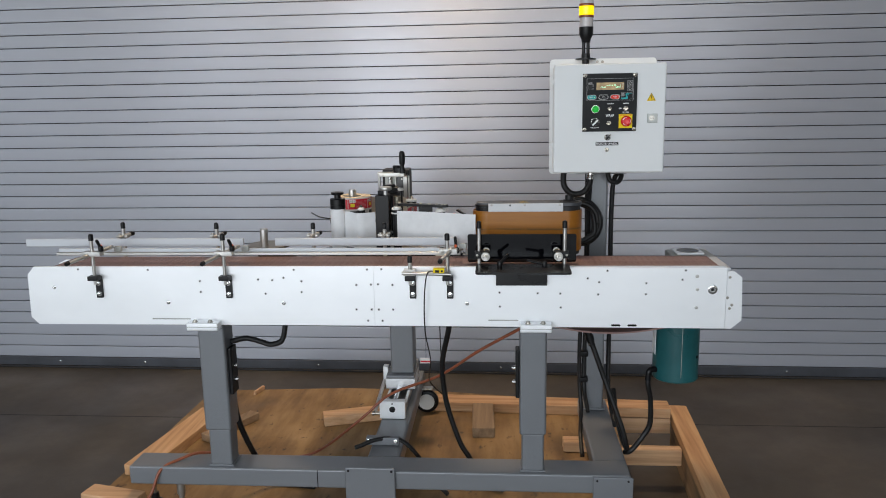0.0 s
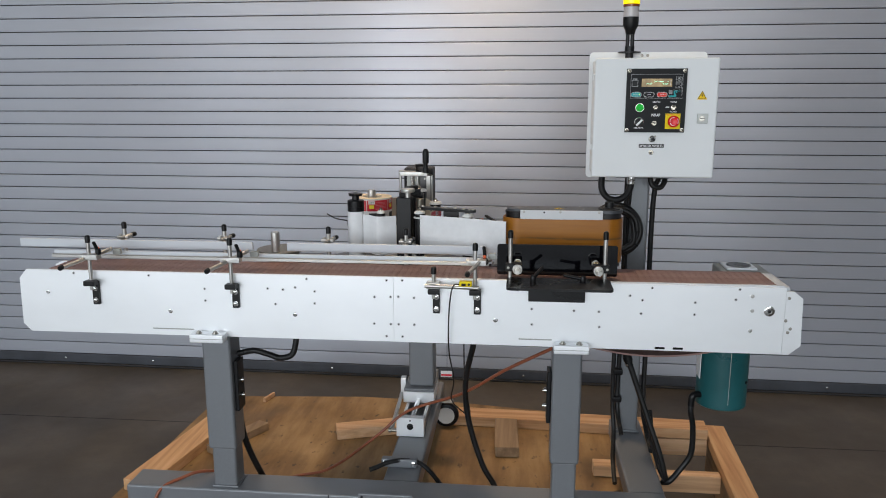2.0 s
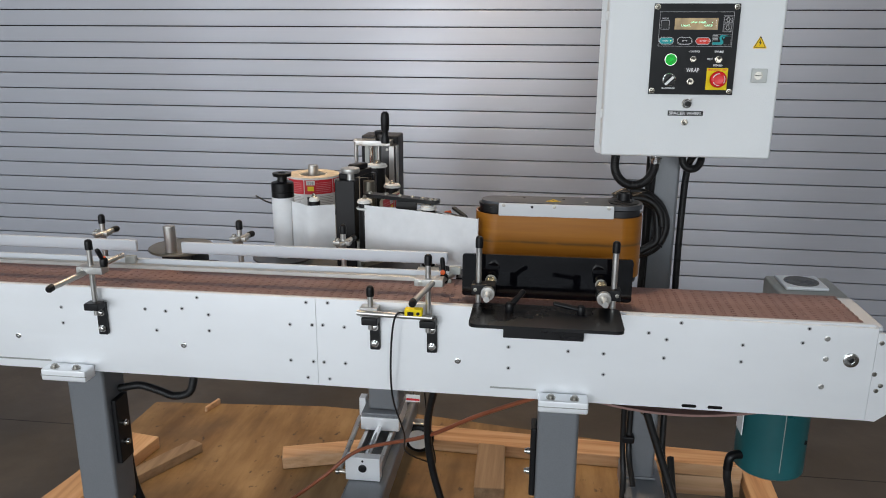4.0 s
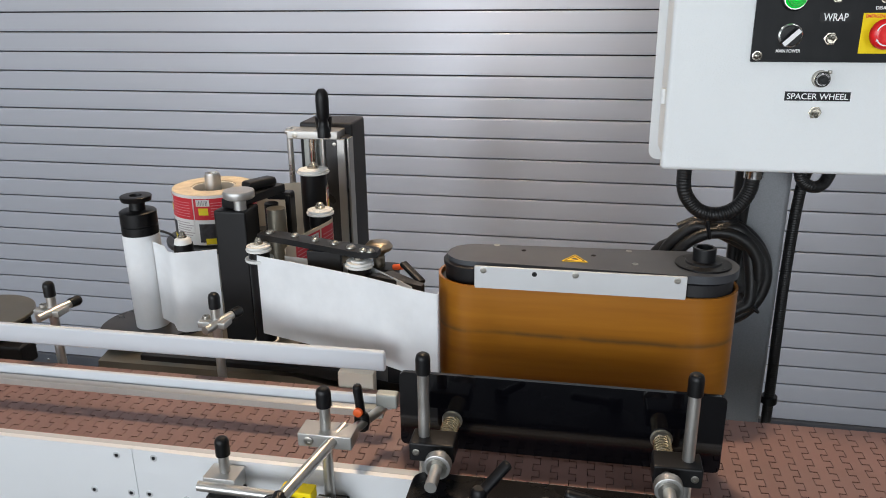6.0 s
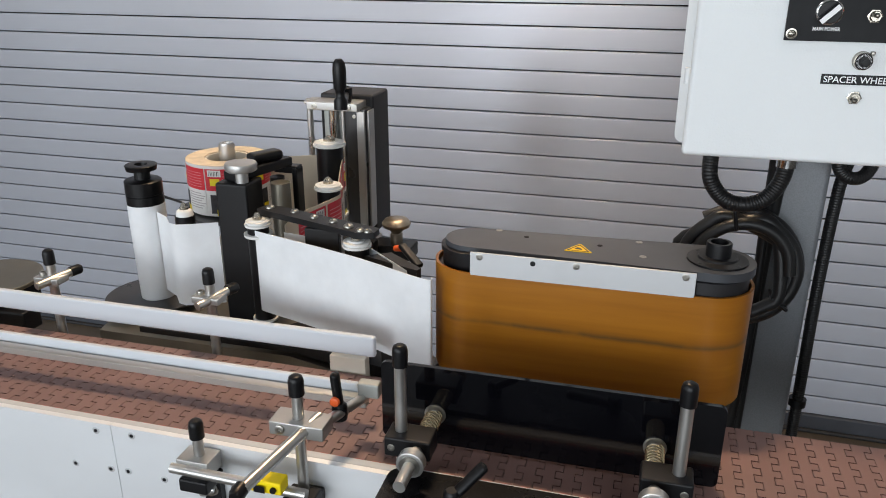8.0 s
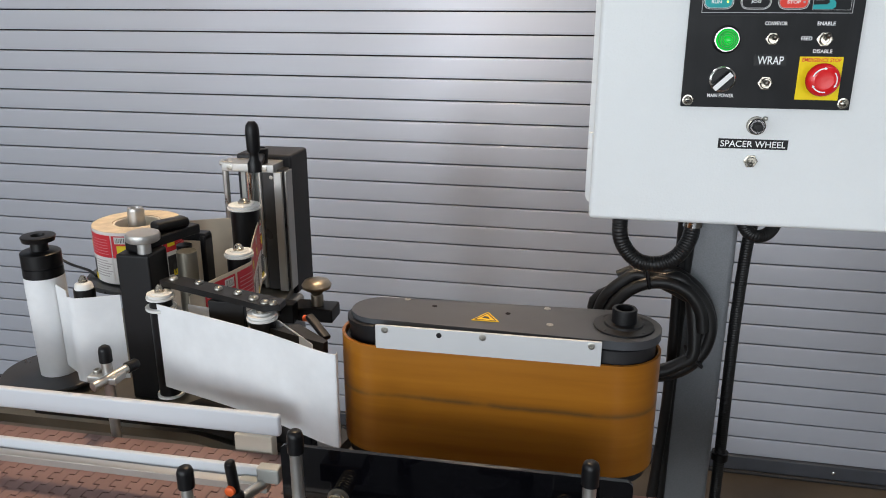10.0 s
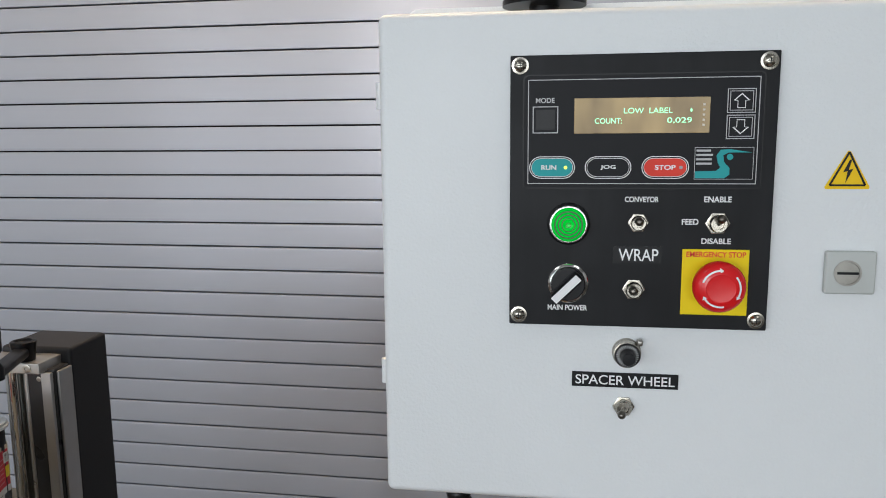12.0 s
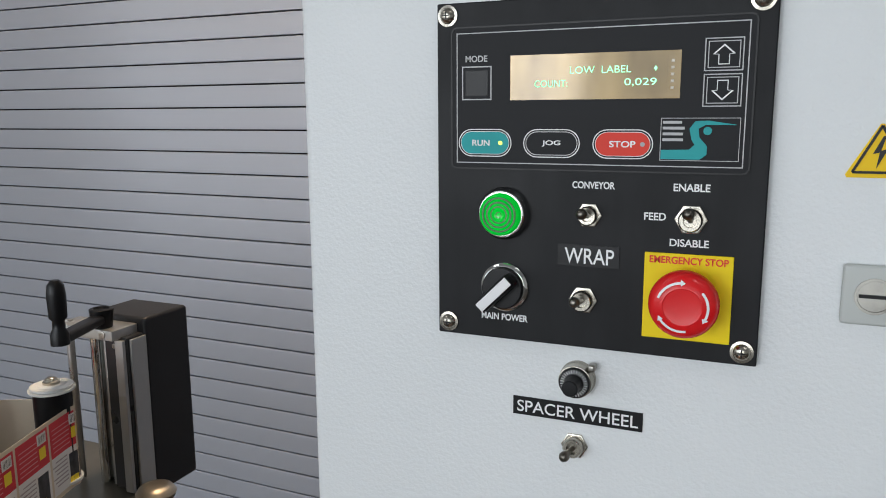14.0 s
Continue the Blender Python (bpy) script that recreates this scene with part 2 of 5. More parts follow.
M["hose"] = Mat("black_rubber_cable", (0.009, 0.009, 0.0095), 0.42, Specular_IOR_Level=0.4).vary(20, 0.3).bump(150, 0.1, 0.0004)
M["orange_tip"] = Mat("orange_button", (0.8, 0.12, 0.02), 0.4)
M["bronze"] = Mat("bronze_knob", (0.34, 0.3, 0.24), 0.35, 0.9).vary(20, 0.15)
M["cream"] = Mat("cream_plastic", (0.74, 0.68, 0.58), 0.45).vary(15, 0.06)
M["lamp_glow"] = Mat("lamp_diffuser", (0.9, 0.9, 0.88), 0.4, Emission_Color=(1, 0.9, 0.75, 1), Emission_Strength=4)
M["sky_bd"] = Mat("bright_yard", (0.5, 0.52, 0.55), 0.9, Emission_Color=(0.8, 0.88, 1.0, 1), Emission_Strength=1.2)

# ---- mesh builders ----
ORG = {}


def thing(name, at, label, category, group="", kind=""):
    ob = new(name)
    ob.empty_display_size = 0.05
    ob.location = at
    ORG[ob] = Vector(at)
    return tagged(ob, label, category, group, kind)


def face_weighted(me):
    """Normals that follow the larger faces, so that flat sides stay flat up to their rounded edges."""
    at = [[] for _ in me.vertices]
    for p in me.polygons:
        for v in p.vertices:
            at[v].append((p.normal.copy(), p.area))
    out = []
    for p in me.polygons:
        for v in p.vertices:
            s = Vector((0, 0, 0))
            for nv, ar in at[v]:
                if nv.dot(p.normal) > 0.68:
                    s += nv * ar
            out.append(s.normalized() if s.length > 0 else p.normal.copy())
    me.normals_split_custom_set(out)


def mesh_of(name, bm, material, org, smooth=35):
    bevelled = any(len(f.verts) == 4 for f in bm.faces)
    bmesh.ops.recalc_face_normals(bm, faces=bm.faces)
    bmesh.ops.translate(bm, verts=bm.verts, vec=-org)
    me = bpy.data.meshes.new(name)
    bm.to_mesh(me)
    bm.free()
    mats = material if isinstance(material, (list, tuple)) else [material]
    for m in mats:
        me.materials.append(M[m].m)
    me.set_sharp_from_angle(angle=radians(smooth))
    me.polygons.foreach_set("use_smooth", [True] * len(me.polygons))
    if bevelled and len(me.polygons) < 1500:
        face_weighted(me)
    return me


def part(name, bm, material, parent, label=""):
    """One mesh, built in world coordinates, under a thing or a part."""
    org = ORG[parent]
    ob = new(name, mesh_of(name, bm, material, org))
    ob.parent = parent
    ORG[ob] = org
    return tagged(ob, label)


def solid(name, bm, material, label="", category="", group="", kind="", at=(0, 0, 0)):
    """A thing or piece of the setting that is one mesh, with its origin at the given place."""
    ob = new(name, mesh_of(name, bm, material, Vector(at)))
    ob.location = at
    ORG[ob] = Vector(at)
    return tagged(ob, label, category, group, kind)


def box(bm, lo, hi, bevel=0.0, m=None, seg=2):
    lo, hi = Vector(lo), Vector(hi)
    c, s = (lo + hi) / 2, hi - lo
    r = bmesh.ops.create_cube(bm, size=1, matrix=Matrix.Translation(c) @ Matrix.Diagonal((*s, 1)))
    vs = r["verts"]
    if bevel:
        es = list({e for v in vs for e in v.link_edges})
        g = bmesh.ops.bevel(bm, geom=es, offset=min(bevel, min(s) * 0.45), segments=seg, affect="EDGES", profile=0.5)
        vs = list({v for f in g["faces"] for v in f.verts} | {v for v in vs if v.is_valid})
    if m is not None:
        bmesh.ops.transform(bm, matrix=m, verts=vs)
    return bm


def cyl(bm, a, b, r, r2=None, seg=20, bevel=0.0):
    a, b = Vector(a), Vector(b)
    d = b - a
    q = d.to_track_quat("Z", "Y").to_matrix().to_4x4()
    g = bmesh.ops.create_cone(bm, cap_ends=True, segments=seg, radius1=r, radius2=r if r2 is None else r2, depth=d.length, matrix=Matrix.Translation((a + b) / 2) @ q)
    if bevel:
        es = [e for e in {e for v in g["verts"] for e in v.link_edges} if any(len(f.verts) > 4 for f in e.link_faces)]
        bmesh.ops.bevel(bm, geom=es, offset=bevel, segments=2, affect="EDGES", profile=0.5)
    return bm


def lathe(bm, a, way, rows, seg=28, caps=True):
    """A turned body: rows of (distance along the axis, radius) from the point a."""
    q = Vector(way).normalized().to_track_quat("Z", "Y").to_matrix().to_4x4()
    m = Matrix.Translation(a) @ q
    rings = [[bm.verts.new(m @ Vector((r * math.cos(k * math.tau / seg), r * math.sin(k * math.tau / seg), h))) for k in range(seg)] for h, r in rows]
    for p, n in zip(rings, rings[1:]):
        for k in range(seg):
            bm.faces.new((p[k], p[(k + 1) % seg], n[(k + 1) % seg], n[k]))
    if caps:
        bm.faces.new(rings[0][::-1])
        bm.faces.new(rings[-1])
    return bm


def smooth_path(points, step=8):
    ps = [Vector(p) for p in points]
    ps = [ps[0] * 2 - ps[1]] + ps + [ps[-1] * 2 - ps[-2]]
    out = []
    for p0, p1, p2, p3 in zip(ps, ps[1:], ps[2:], ps[3:]):
        for k in range(step):
            t = k / step
            out.append(0.5 * ((2 * p1) + (p2 - p0) * t + (2 * p0 - 5 * p1 + 4 * p2 - p3) * t * t + (3 * p1 - p0 - 3 * p2 + p3) * t ** 3))
    return out + [ps[-2]]


def tube(bm, points, r, seg=10, step=8, smooth=True, ribs=0.0):
    """A cable or bent rod along the points; ribs: depth of a corrugated conduit's rings."""
    ps = smooth_path(points, step) if smooth else [Vector(p) for p in points]
    if ribs:
        fine = [ps[0]]
        for p, n in zip(ps, ps[1:]):
            k = max(1, round((n - p).length / 0.0013))
            fine += [p.lerp(n, (i + 1) / k) for i in range(k)]
        ps = fine
    side = None
    rings = []
    for i, p in enumerate(ps):
        d = (ps[min(i + 1, len(ps) - 1)] - ps[max(i - 1, 0)]).normalized()
        side = d.orthogonal().normalized() if side is None else (side - d * side.dot(d)).normalized()
        up = d.cross(side)
        rr = r - (ribs if ribs and i % 3 == 0 else 0)
        rings.append([bm.verts.new(p + (side * math.cos(k * math.tau / seg) + up * math.sin(k * math.tau / seg)) * rr) for k in range(seg)])
    for p, n in zip(rings, rings[1:]):
        for k in range(seg):
            bm.faces.new((p[k], p[(k + 1) % seg], n[(k + 1) % seg], n[k]))
    bm.faces.new(rings[0][::-1])
    bm.faces.new(rings[-1])
    return bm


def prism(bm, outline, axis, lo, hi):
    """An outline of 2D points pushed out along an axis ('x': points are y,z; 'y': x,z; 'z': x,y)."""
    def at(u, v, w):
        return {"x": (w, u, v), "y": (u, w, v), "z": (u, v, w)}[axis]
    a = [bm.verts.new(at(u, v, lo)) for u, v in outline]
    b = [bm.verts.new(at(u, v, hi)) for u, v in outline]
    bm.faces.new(a)
    bm.faces.new(b[::-1])
    n = len(a)
    for k in range(n):
        bm.faces.new((a[k], b[k], b[(k + 1) % n], a[(k + 1) % n]))
    return bm


def ribbon(bm, path, z0, z1, thick):
    """A web of paper that stands on edge along a path of (x, y)."""
    n = len(path)
    rows = []
    for i, (x, y) in enumerate(path):
        x0, y0 = path[max(i - 1, 0)]
        x1, y1 = path[min(i + 1, n - 1)]
        d = Vector((x1 - x0, y1 - y0)).normalized()
        o = Vector((-d.y, d.x)) * thick / 2
        rows.append([bm.verts.new((x + s * o.x, y + s * o.y, z)) for s, z in ((-1, z0), (-1, z1), (1, z1), (1, z0))])
    for p, q in zip(rows, rows[1:]):
        for k in range(4):
            bm.faces.new((p[k], p[(k + 1) % 4], q[(k + 1) % 4], q[k]))
    bm.faces.new(rows[0])
    bm.faces.new(rows[-1][::-1])
    return bm


def rounded(cx, cz, w, h, r, n=6):
    pts = []
    for sx, sz, a0 in ((1, 1, 0), (-1, 1, 90), (-1, -1, 180), (1, -1, 270)):
        for k in range(n + 1):
            t = radians(a0 + 90 * k / n)
            pts.append((cx + sx * (w / 2 - r) + r * math.cos(t), cz + sz * (h / 2 - r) + r * math.sin(t)))
    return pts


def B():
    return bmesh.new()


def text(words, x, y, z, height, width, material, parent, name="lettering", bold=0.022):
    """Flat lettering that faces -y, centred at (x, z) and fitted to a width."""
    cu = bpy.data.curves.new("text", "FONT")
    cu.body, cu.align_x, cu.align_y, cu.extrude, cu.offset = words, "CENTER", "CENTER", 0.0, bold
    tmp = bpy.data.objects.new("text", cu)
    scene.collection.objects.link(tmp)
    bpy.context.view_layer.update()
    me = bpy.data.meshes.new_from_object(tmp)
    bpy.data.objects.remove(tmp)
    co = np.empty(len(me.vertices) * 3)
    me.vertices.foreach_get("co", co)
    co = co.reshape(-1, 3)
    lo, hi = co.min(0), co.max(0)
    co = (co - (lo + hi) / 2) / (hi - lo + 1e-9) * (width, height, 0)
    org = ORG[parent]
    out = np.stack([co[:, 0] + x - org.x, np.full(len(co), y - org.y), co[:, 1] + z - org.z], 1)
    me.vertices.foreach_set("co", out.ravel())
    me.materials.clear()
    me.materials.append(M[material].m)
    ob = new(name, me)
    ob.parent = parent
    ORG[ob] = org
    return ob


def cap_screw(bm, p, way, r=0.004, h=0.003):
    """A socket screw's head with its hollow."""
    return lathe(bm, p, way, [(0, r), (h * 0.8, r), (h, r * 0.85), (h, r * 0.5), (h * 0.4, r * 0.45)], 12)


# ---- the room ----
DOOR_Y, PITCH, DOOR_TURN = 4.24, 0.0652, radians(-0.9)   # the machine stands slightly askew to the door
bm = box(B(), (-7, -7, -0.12), (7, 4.8, 0))
solid("floor", bm, "concrete", "stained brown-grey polished concrete warehouse floor", "floor", kind="structure")
joint = solid("floor_joint", box(B(), (-6.9, 3.6, -.004), (6.9, 3.604, .0006)), "rubber_seal", "thin dark saw-cut joint in the concrete", "floor joint", kind="structure")
bm = box(B(), (-7.2, -7, 0), (-7, -5.7, 5))
box(bm, (-7.2, -0.7, 0), (-7, 4.8, 5))
box(bm, (-7.2, -5.7, 3.8), (-7, -0.7, 5))
solid("wall_west", bm, "wall", "painted warehouse side wall with an open bay", "wall", kind="structure")
solid("wall_east", box(B(), (7, -7, 0), (7.2, 4.8, 5)), "wall", "painted warehouse side wall", "wall", kind="structure")
bm = B()
box(bm, (-7, -7.2, 0), (-6.6, -7, 5))
box(bm, (4.0, -7.2, 0), (7, -7, 5))
box(bm, (-6.6, -7.2, 4.2), (4.0, -7, 5))
solid("wall_south", bm, "wall", "warehouse wall with an open loading bay", "wall", kind="structure")
bm = B()
box(bm, (-7, DOOR_Y + 0.02, 0), (-5.0, 4.8, 5))
box(bm, (5.0, DOOR_Y + 0.02, 0), (7, 4.8, 5))
box(bm, (-5.0, DOOR_Y + 0.02, 3.6), (5.0, 4.8, 5))
solid("wall_north", bm, "wall", "warehouse wall around the closed roller door", "wall", kind="structure", at=(0, DOOR_Y, 0)).rotation_euler.z = DOOR_TURN
bm = box(B(), (-7, -7, 5), (7, 4.8, 5.1))
solid("ceiling", bm, "ceiling", "plain warehouse ceiling", "ceiling", kind="structure")

# roller door: one slat profile, a flat face with a small lip and a recessed joint
door = thing("door_1", (0, DOOR_Y, 0), "closed grey steel roller door with flat interlocking slats", "roller door", kind="structure")
door.rotation_euler.z = DOOR_TURN
prof = [(0.016, 0.0), (0.0005, 0.0), (0.0, 0.0006)]
prof += [(-0.0003 * math.sin(math.pi * k / 8), 0.0006 + (PITCH - 0.0058) * k / 8) for k in range(1, 8)]
prof += [(0.0, PITCH - 0.0052), (0.0008, PITCH - 0.0044), (0.016, PITCH - 0.0044)]
bm = prism(B(), [(DOOR_Y + u, v) for u, v in prof], "x", -5.0, 5.0)
slat = part("slat", bm, "door", door)
slat.location = (0, 0, 0.1274 - PITCH)
for k in range(0, 52):
    s = slat.copy()
    scene.collection.objects.link(s)
    s.location = (random.uniform(-0.004, 0.004), random.uniform(-0.0006, 0.0006), 0.1274 + PITCH * k)
part("backing", box(B(), (-5, DOOR_Y + 0.0155, 0.0), (5, DOOR_Y + 0.0195, 3.6)), "dark_gap", door)
bm = box(B(), (-5, DOOR_Y - 0.012, 0.012), (5, DOOR_Y + 0.01, 0.0605), 0.003)
bar = part("bottom_bar", bm, "door_bar", door, "dark blue-black bottom bar")
part("rubber_seal", box(B(), (-5, DOOR_Y - 0.02, 0.0), (5, DOOR_Y + 0.01, 0.0115), 0.004), "rubber_seal", bar)
for x in (-2.42, -1.92, -1.42, -0.93, -0.43, 0.07, 0.56, 1.06, 1.55, 2.05):
    part("bolt", lathe(B(), (x, DOOR_Y - 0.012, 0.036), (0, -1, 0), [(0, 0.0065), (0.002, 0.006), (0.0035, 0.003)], 10), "chrome", bar)

lamp = thing("ceiling_light", (-0.25, 3.4, 3.5), "enclosed lamp above the roller door", "ceiling light")
part("housing", box(B(), (-0.6, 3.3, 3.46), (0.1, 3.6, 3.56), 0.01), "box", lamp)
part("hanger", cyl(B(), (-0.25, 3.45, 3.56), (-0.25, 3.45, 5.0), 0.012), "steel", lamp)

# ---- the conveyor: legs, base, side plates, belt ----
FY = 2.43                     # front face of the side plates
conveyor = thing("conveyor", (-0.3, 2.53, 0.18), "long aluminium-sided conveyor on grey hammertone steel legs, standing on a pallet", "conveyor")
LEFT = [(-1.325, 0.811), (-0.2952, 0.811), (-0.2952, 0.989), (-1.322, 0.989), (-1.344, 0.964), (-1.347, 0.833)]
RIGHT = [(-0.2945, 0.811), (0.706, 0.808), (0.706, 0.983), (-0.2945, 0.989)]
END = [(0.7066, 0.808), (0.723, 0.807), (0.752, 0.832), (0.748, 0.956), (0.726, 0.974), (0.7066, 0.974)]
HOLES = [(-1.184, .981), (-.813, .945), (-.813, .912), (-.969, .979), (-.637, .95), (-.595, .948), (-.617, .907), (-.561, .955), (-.508, .945), (-.509, .912), (-.529, .979),
         (-.313, .98), (-.346, .934), (-.303, .935), (-.348, .86), (-.303, .86), (-.315, .826), (-.271, .981), (-.282, .936), (-.24, .934), (-.282, .86), (-.24, .86), (-.272, .826),
         (.07, .912), (.071, .87), (.179, .91), (.243, .909), (.245, .868), (.32, .954), (.352, .943), (.35, .907), (.375, .976), (.484, .94), (.484, .908), (.584, .95), (.592, .977)]
BIG = [(-1.264, .926, .0055), (-.914, .88, .006), (-.564, .879, .006), (-.024, .879, .006)]
for side, y0, y1 in (("front", FY, FY + 0.006), ("rear", 2.6, 2.606)):
    for k, shape in enumerate((LEFT, RIGHT, END)):
        shape = shape if side == "front" else [(x, min(z, .974)) for x, z in shape]
        p = part("side_plate", prism(B(), shape, "y", y0, y1), "alu", conveyor, "satin aluminium side plate")
        if side == "front" and k == 0:
            front_left = p
        if side == "front" and k == 1:
            front_right = p
        if side == "front" and k == 2:
            front_end = p
for x, z in HOLES:
    host = front_left if x < -0.295 else front_right
    screw = lathe(B(), (x, FY, z), (0, -1, 0), [(0, 0.004), (0.0006, 0.004), (0.0009, 0.0034), (0.0009, 0.0024), (0.0002, 0.0022)], 12)
    sc = part("screw", screw, "pale_plate", host)
    # black hexagon paints the shade inside the screw's hollow
    part("socket", cyl(B(), (x, FY - .0011, z), (x, FY - .0002, z), .0021, None, 6), "black_ano", sc)
for x, z, r in BIG:
    host = front_left if x < -0.295 else front_right
    part("screw", lathe(B(), (x, FY, z), (0, -1, 0), [(0, r), (0.001, r), (0.0018, r * .8), (0.0018, r * .5), (0.0005, r * .45)], 14), "chrome", host)
for x, z in ((.624, .96), (.626, .922), (.625, .869)):
    part("screw", lathe(B(), (x, FY, z), (0, -1, 0), [(0, 0.005), (0.0008, 0.005), (0.0012, 0.0036), (0.0012, 0.0026), (0.0003, 0.0024)], 12), "steel", front_right)
bear = part("bearing", lathe(B(), (.668, FY, .922), (0, -1, 0), [(0, .0135), (.0015, .0135), (.003, .012), (.003, .0075), (.0008, .007)], 24), "chrome", front_right)
part("pin", lathe(B(), (.668, FY - .0006, .922), (0, -1, 0), [(0, .0045), (.002, .0045), (.003, .003)], 14), "black_ano", bear)
for x, z in ((.714, .957), (.71, .898), (.723, .877), (.717, .867)):
    part("screw", lathe(B(), (x, FY, z), (0, -1, 0), [(0, .0042), (.001, .0042), (.0014, .002)], 12), "zinc", front_end)
for x in (.402, .448):
    part("slot", prism(B(), rounded(x, .8155, .026, .006, .0029), "y", FY - .0005, FY + .002), "dark_gap", front_right)
for x0, x1 in ((-0.968, -0.85), (0.037, 0.124)):
    part("slot_edge", prism(B(), rounded((x0 + x1) / 2, .829, x1 - x0, .0034, .0016), "y", FY - .0007, FY + .002), "gear_grey", front_left if x0 < -.3 else front_right)
part("top_rail", box(B(), (-1.30, FY + .0065, .972), (.704, 2.4465, .9875), .002), "white_uhmw", conveyor, "white plastic wear rail")
# bed and central filler box are near-black: shade inside the frame as colour
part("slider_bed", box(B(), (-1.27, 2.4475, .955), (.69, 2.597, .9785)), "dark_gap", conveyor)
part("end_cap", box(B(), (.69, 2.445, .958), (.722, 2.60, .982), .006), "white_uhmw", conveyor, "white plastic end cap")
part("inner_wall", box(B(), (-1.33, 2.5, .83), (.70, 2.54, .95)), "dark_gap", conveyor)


def foot_leg(x0, x1, side):
    leg = part("leg", box(B(), (x0, 2.465, .456), (x1, 2.545, .803), .008, None, 3), "hammer", conveyor)
    part("inner_tube", box(B(), (x0 + .007, 2.473, .336), (x1 - .006, 2.537, .46), .007, None, 3), "hammer", leg)
    part("weld", box(B(), (x0 + .003, 2.469, .3345), (x1 - .002, 2.541, .341), .002), "hammer", leg)
    cl = part("clamp_bar", box(B(), (x0 - .001, 2.392, .8025), (x1 + .01, 2.4275, .8265), .003), "alu", leg)
    part("groove", box(B(), (x0 - .0015, 2.3915, .8135), (x1 + .0105, 2.395, .815)), "gear_grey", cl)
    for x in (x0 + .022, x1 - .015):
        part("bolt", lathe(B(), (x, 2.405, .8263), (0, 0, 1), [(0, .0085), (.002, .0085), (.002, .006), (.0065, .0055), (.008, .003)], 12), "zinc", cl)
    xs = x1 if side > 0 else x0
    pl = part("slide_plate", box(B(), (min(xs, xs + side * .012), 2.48, .57), (max(xs, xs + side * .012), 2.53, .72), .003), "black_ano", leg, "black adjusting plate")
    for z in (.615, .66):
        part("bolt", lathe(B(), (xs + side * .012, 2.5, z), (side, 0, 0), [(0, .007), (.006, .007), (.007, .005), (.011, .005)], 12), "chrome", pl)
    return leg


foot_leg(-0.849, -0.766, 1)
foot_leg(0.129, 0.209, -1)
beam = part("base_beam", box(B(), (-1.104, 2.455, .275), (.464, 2.556, .336), .006, None, 3), "hammer", conveyor)
part("end_plate", box(B(), (.35, 2.447, .262), (.47, 2.4545, .333), .003), "hammer", beam)
part("weld_bead", box(B(), (-.498, 2.4535, .278), (-.496, 2.4555, .335)), "dark_gap", beam)
for x in (.362, .455):
    part("screw", cap_screw(B(), (x, 2.447, .322), (0, -1, 0), .0035, .002), "black_ano", beam)
cover = part("cover_plate", box(B(), (-.408, 2.442, .215), (-.252, 2.4535, .352), .004), "hammer", beam, "grey cover plate bolted on the beam")
for x in (-.397, -.263):
    part("screw", cap_screw(B(), (x, 2.442, .342), (0, -1, 0), .004, .002), "black_ano", cover)
for x, y, r in ((-1.05, 2.505, .024), (.41, 2.505, .024)):
    f = part("foot", lathe(B(), (x, y, .181), (0, 0, 1), [(0, r), (.012, r), (.02, r * .55), (.04, r * .5)], 20), "black", beam, "black rubber levelling foot")
    part("stud", cyl(B(), (x, y, .22), (x, y, .275), .007, None, 12), "zinc", f)
part("stud", lathe(B(), (-.945, 2.47, .181), (0, 0, 1), [(0, .009), (.05, .009), (.06, .013), (.094, .013)], 14), "steel", beam)
part("cross_beam", box(B(), (-.357, 2.556, .274), (-.251, 3.36, .3345), .007, None, 3), "hammer", conveyor)
part("cross_beam", box(B(), (.362, 2.556, .274), (.465, 3.07, .3345), .007, None, 3), "hammer", conveyor)
br = part("cable_bracket", box(B(), (-.375, 2.635, .335), (-.265, 2.66, .362), .003), "hammer", conveyor)
for x in (-.365, -.276):
    part("bolt", lathe(B(), (x, 2.635, .35), (0, -1, 0), [(0, .008), (.004, .008), (.005, .005), (.009, .005)], 12), "chrome", br)

# belt modules, each row with its interlocking fingers
PB, TEETH, BY0, BY1 = 0.0178, 14, 2.4475, 2.5975
w = (BY1 - BY0) / TEETH


def edge(off, back):
    pts = []
    for j in range(TEETH):
        s = off + (.0034 if j % 2 else -.0034)
        g = .00085 if (j % 2) != back else -.00085
        lo, hi = j * w + g * (j > 0), (j + 1) * w - g * (j < TEETH - 1)
        pts += [(s, BY0 - 2.5225 + lo), (s, BY0 - 2.5225 + hi)]
    return pts[::-1] if back else pts


bm = prism(B(), edge(PB / 2 - .0004, False) + edge(-PB / 2 + .0004, True), "z", -.0045, 0)
module_mesh = mesh_of("belt_module", bm, "belt", Vector((0, 0, 0)))
bm = box(B(), (-.006, -.0752, -.004), (.004, -.0725, .0003), .0006)
edge_mesh = mesh_of("belt_edge", bm, "belt_red", Vector((0, 0, 0)))
# near-black sheet below the modules paints the shade in their slots
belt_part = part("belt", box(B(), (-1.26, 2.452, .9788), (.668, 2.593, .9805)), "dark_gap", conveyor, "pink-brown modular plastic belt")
org = ORG[conveyor]


def belt_row(x, z, tilt, k, links=True):
    for me, nm in ((module_mesh, "belt_module"), (edge_mesh, "red_link"))[:2 if links else 1]:
        o = new(nm, me)
        o.parent = belt_part
        o.matrix_basis = Matrix.Translation(Vector((x, 2.5225, z)) - org) @ Euler((0, tilt, 0)).to_matrix().to_4x4()


